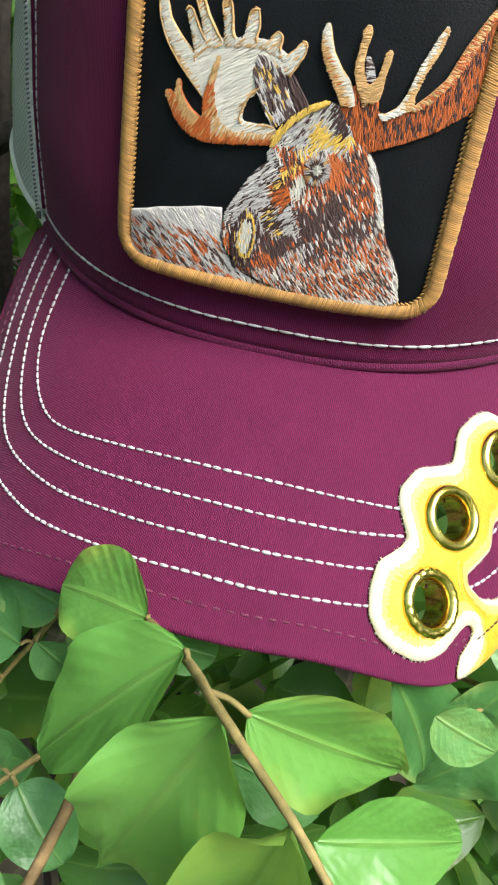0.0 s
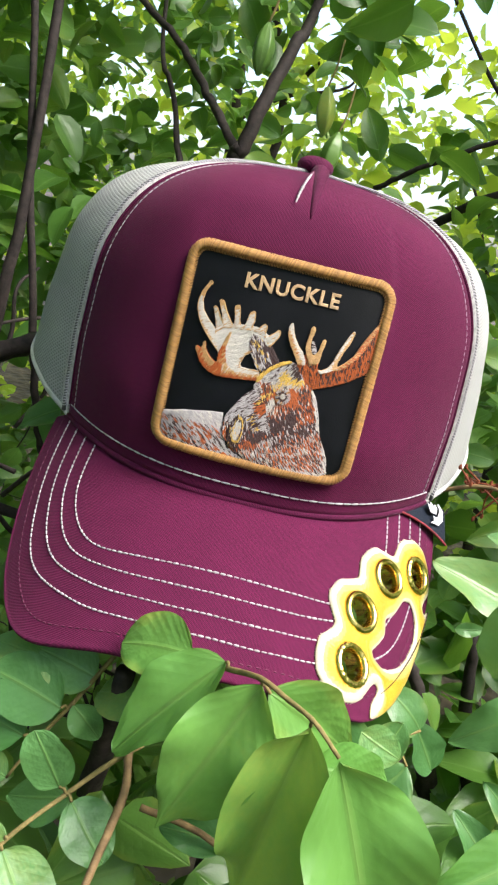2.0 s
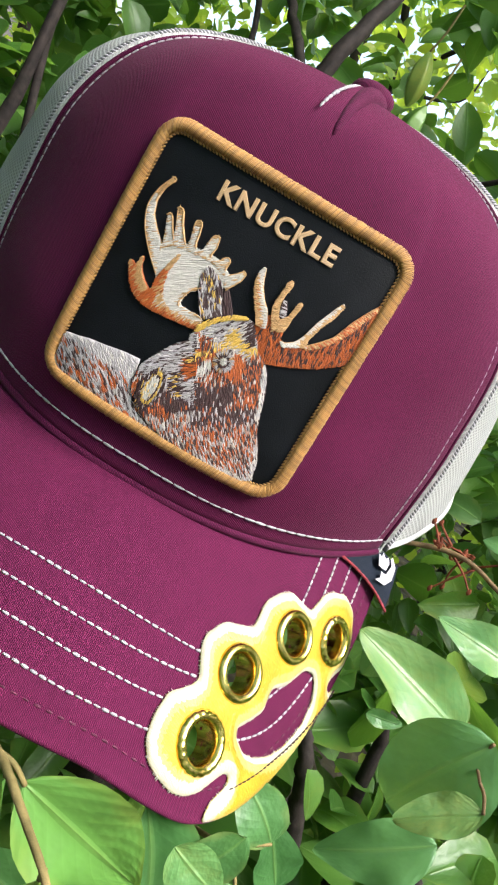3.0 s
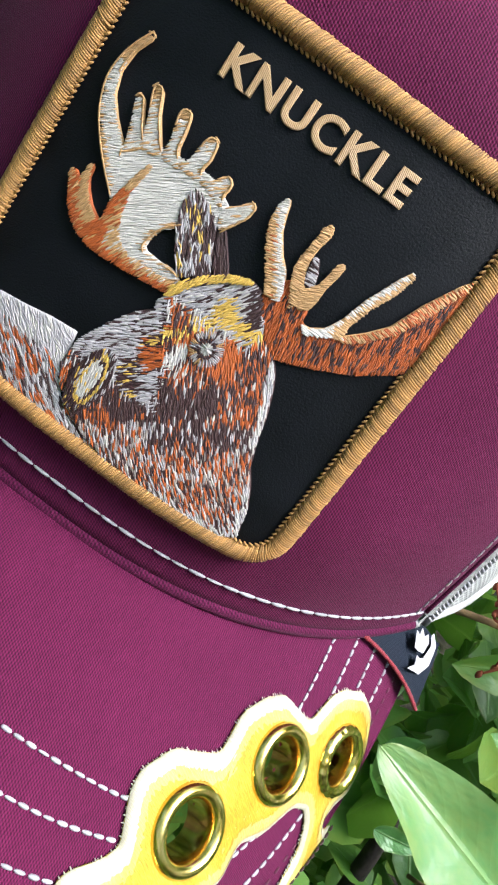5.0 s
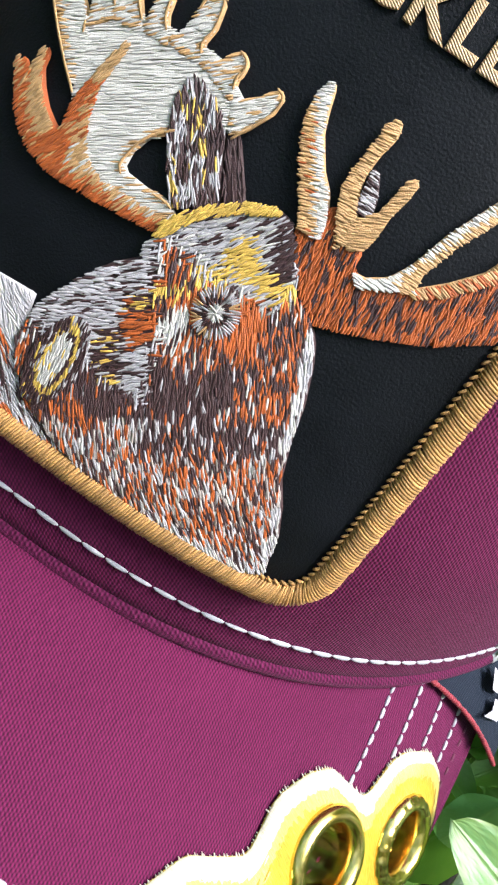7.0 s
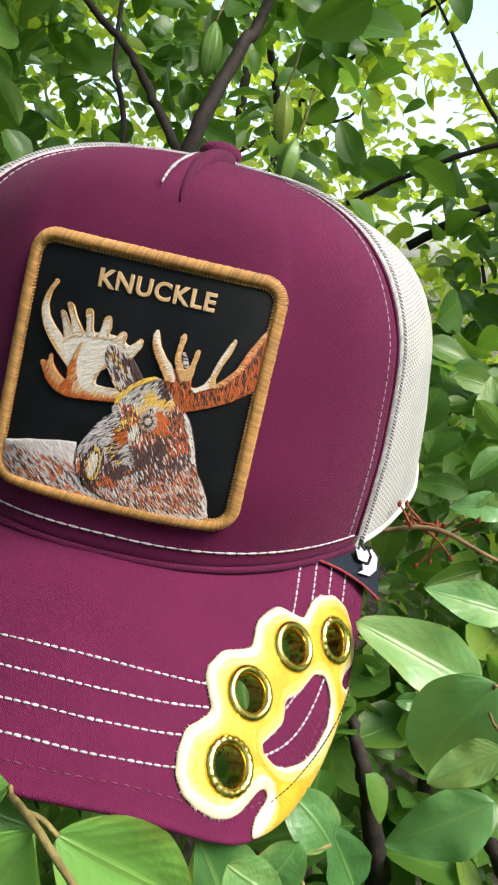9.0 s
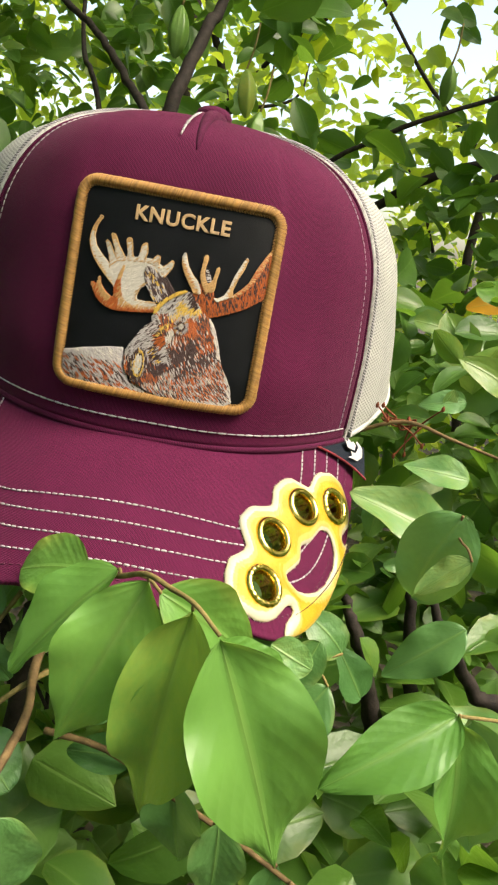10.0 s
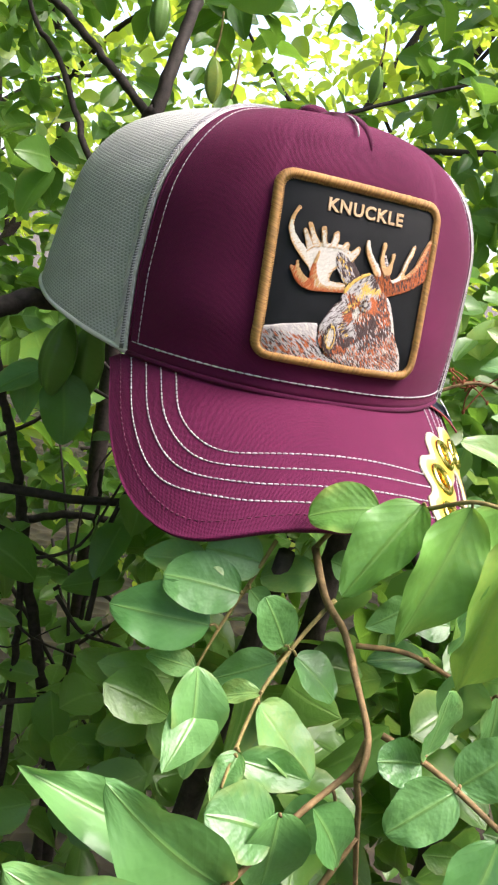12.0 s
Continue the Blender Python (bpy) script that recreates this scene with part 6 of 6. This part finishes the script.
scatter("canopy_leaves", LEAF_SHADED, roof, 0.08, 5, 2, "leaves of the canopy overhead", 46)
# Leaves out of view, added to shade the cap's left and what lies behind.
shelter = np.vstack([sprays(rg, 480, (-1.3, -0.30, 1.60), (-0.05, 0.95, 2.3), 9, 0.09), sprays(rg, 260, (-2.4, -2.0, 2.2), (0.6, 0.6, 3.2), 9, 0.12)])
scatter("canopy_leaves", LEAF_SHADED, shelter, 0.055, 5, 2, "unseen leaves added overhead to shade shrub and cap", 50)
# Added out of view, to darken the background right of the cap.
lofty = sprays(rg, 230, (0.55, 0.32, 1.8), (1.4, 1.05, 2.3), 9, 0.10)
scatter("canopy_leaves", LEAF_SHADED, lofty, 0.06, 5, 2, "unseen leaves added to shade the shrub beside the cap", 55)
# Hedge on three sides out of view, added to cut low sky light.
for k, (lo, hi) in enumerate((((-5.0, -4.5, 0.1), (5.0, -2.6, 4.2)), ((-4.6, -3.0, 0.1), (-2.6, 2.6, 4.2)), ((2.8, -3.0, 0.1), (4.8, 2.6, 4.2)))):
    hedge = sprays(rg, 1100, lo, hi, 9, 0.3)
    scatter("hedge_leaves", LEAF_SHADED, hedge, 0.17, 4, 2, "unseen green hedge added to block low sky light", 51 + k)



def seed_pod(at, length, tilt, seed):
    """A hanging ridged green pod on its stalk."""
    rp = np.random.default_rng(seed)
    root = thing("seed_pod", at, "ridged green seed pod hanging from the shrub", "seed pod", "seed pods of the shrub")
    t, w = np.linspace(0, 1, 15), np.linspace(0, 2 * math.pi, 40, endpoint=False)
    r = 0.23 * length * np.sin(np.pi * np.clip(t, 0.015, 0.985)) ** 0.62
    ridge = 1 - 0.16 * np.abs(np.sin(w * 2.5))
    p = np.stack([np.stack([r[k] * ridge * np.cos(w), r[k] * ridge * np.sin(w), np.full(40, -length * t[k])], 1) for k in range(15)])
    turn = np.array(Euler((tilt[0], tilt[1], rp.uniform(0, 6))).to_matrix())
    p = p @ turn.T + np.array(at)
    part("pod", grid("pod", p, POD, np.stack(np.broadcast_arrays(t[:, None], (w / 6.3)[None]), 2), wrap=True), root)
    a = np.array(at)
    part("stalk", tube("stalk", spline([a, a + (0.003, 0.004, 0.015), a + (0.004, 0.012, 0.035)], 4), 0.0009, TWIG, 6), root)


for k, (at, n, tilt) in enumerate((((-0.006, 0.350, 1.292), 0.034, (0.1, 0.1)), ((0.010, 0.335, 1.262), 0.034, (0.2, -0.1)), ((-0.055, 0.312, 1.315), 0.034, (0.0, 0.1)), ((-0.094, 0.140, 1.099), 0.046, (0.1, 0.1)), ((-0.081, 0.155, 1.097), 0.044, (-0.1, -0.1)), ((0.16, 0.42, 1.34), 0.032, (0.1, 0.2)))):
    seed_pod(at, n, tilt, k)

yellow_leaf = new("fallen_leaf", leaf_mesh("leaf_yellow", LEAF_GOLD, tip=0.5, seed=9))
yellow_leaf.matrix_basis = leaf_pose((0.245, 0.35, 1.165), (0.205, 0.352, 1.150), 0.6, (0.1, -0.8, 0.4), 0.2)
tagged(yellow_leaf, "orange-yellow withered leaf caught among green leaves", "leaf")


branch("shrub_twig", [[(-0.13, 0.17, 1.06), (-0.105, 0.155, 1.068), (-0.092, 0.145, 1.068)]], [
    ((-0.094, 0.145, 1.068), (-0.088, 0.14, 1.026), 0.70), ((-0.104, 0.15, 1.068), (-0.135, 0.15, 1.05), 0.60),
    ((-0.115, 0.16, 1.064), (-0.112, 0.15, 1.034), 0.55),
], "shaded twig with a yellowing leaf below the seed pods", 0.0008, TWIG, seed=14)


def bud_sprig():
    root = thing("bud_sprig", (0.085, 0.052, 1.105), "sprig of small reddish buds beside the net panel", "sprig")
    rb = np.random.default_rng(77)
    for _ in range(14):
        a = np.array([0.088 + 0.02 * rb.uniform(), 0.046 + 0.01 * rb.uniform(), 1.110 + 0.004 * rb.uniform()])
        b = a + rb.normal(0, 1, 3) * (0.007, 0.005, 0.009)
        part("bud_stalk", tube("bud_stalk", spline([a, (a + b) / 2 + rb.normal(0, 0.001, 3), b], 4), np.linspace(0.0005, 0.0003, 9), BUD, 5), root)
        w = np.linspace(0, 2 * math.pi, 8, endpoint=False)
        ball = np.stack([b + np.stack([r * np.cos(w), r * np.sin(w), np.full(8, h)], 1) for r, h in ((0.0003, -0.0011), (0.0007, -0.0005), (0.0008, 0.0003), (0.0002, 0.0014))])
        part("bud", grid("bud", ball, BUD, np.zeros((4, 8, 2)), wrap=True), root)


bud_sprig()


def young_tree(at, height, r, seed):
    """Trunk and limbs of a tree inside the bright foliage behind."""
    rt = np.random.default_rng(seed)
    x, y = at
    root = thing("young_tree", (x, y, 0.0), "slender dark tree trunk with limbs among bright leaves", "tree", "trees behind the shrub")
    line = spline([(x + rt.normal(0, 0.05) * k, y + rt.normal(0, 0.05) * k, height * k / 4) for k in range(5)], 6)
    part("trunk", tube("trunk", line, np.linspace(r, r * 0.35, len(line)), BARK, 9, 0.05, seed), root)
    for k in (9, 13, 17, 20):
        a = line[k]
        way = np.array([rt.uniform(-1, 1), rt.uniform(-0.6, 0.6), rt.uniform(0.5, 0.9)])
        n = rt.uniform(0.5, 0.9)
        limb_line = spline([a, a + way * n * 0.4 + rt.normal(0, 0.03, 3), a + way * n * 0.75 + rt.normal(0, 0.05, 3), a + way * n], 5)
        part("limb", tube("limb", limb_line, np.linspace(r * 0.4, r * 0.12, len(limb_line)), BARK, 7, 0.05, seed + k), root)


for k, (at, height, r) in enumerate((((-0.95, 1.5), 2.6, 0.018), ((-0.30, 2.0), 2.8, 0.020), ((0.75, 1.7), 2.7, 0.020), ((1.5, 2.6), 3.6, 0.03), ((-1.9, 3.1), 4.0, 0.035), ((-0.6, 4.2), 4.4, 0.04), ((3.0, 4.0), 4.4, 0.04), ((-3.4, 4.4), 4.4, 0.04))):
    young_tree(at, height, r, 200 + k)


def dead_twigs():
    """Bare crossing twigs in the shade of the shrub, one object each."""
    rt = np.random.default_rng(61)
    for k in range(60):
        a = np.array([rt.uniform(-0.36, -0.05), rt.uniform(0.10, 0.36), rt.uniform(0.76, 1.08)])
        way = rt.normal(0, 1, 3) * (1, 0.4, 1)
        way /= np.linalg.norm(way)
        n = rt.uniform(0.08, 0.22)
        line = [a, a + way * n * 0.35 + rt.normal(0, 0.008, 3), a + way * n * 0.7 + rt.normal(0, 0.008, 3), a + way * n + rt.normal(0, 0.012, 3)]
        r = rt.uniform(0.0008, 0.0022)
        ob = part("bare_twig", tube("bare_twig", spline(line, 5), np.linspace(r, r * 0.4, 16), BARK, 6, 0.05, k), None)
        tagged(ob, "bare dark twig crossing in the shade of the shrub", "twig", "bare twigs of the shrub")


dead_twigs()

me = bpy.data.meshes.new("ground")
bm = bmesh.new()
bmesh.ops.create_grid(bm, x_segments=40, y_segments=40, size=400)
for v in bm.verts:
    v.co.z = 0.0
bm.to_mesh(me)
bm.free()
me.materials.append(GROUND)
tagged(new("ground", me), "brown leaf litter under the shrubs", "ground", kind="structure")
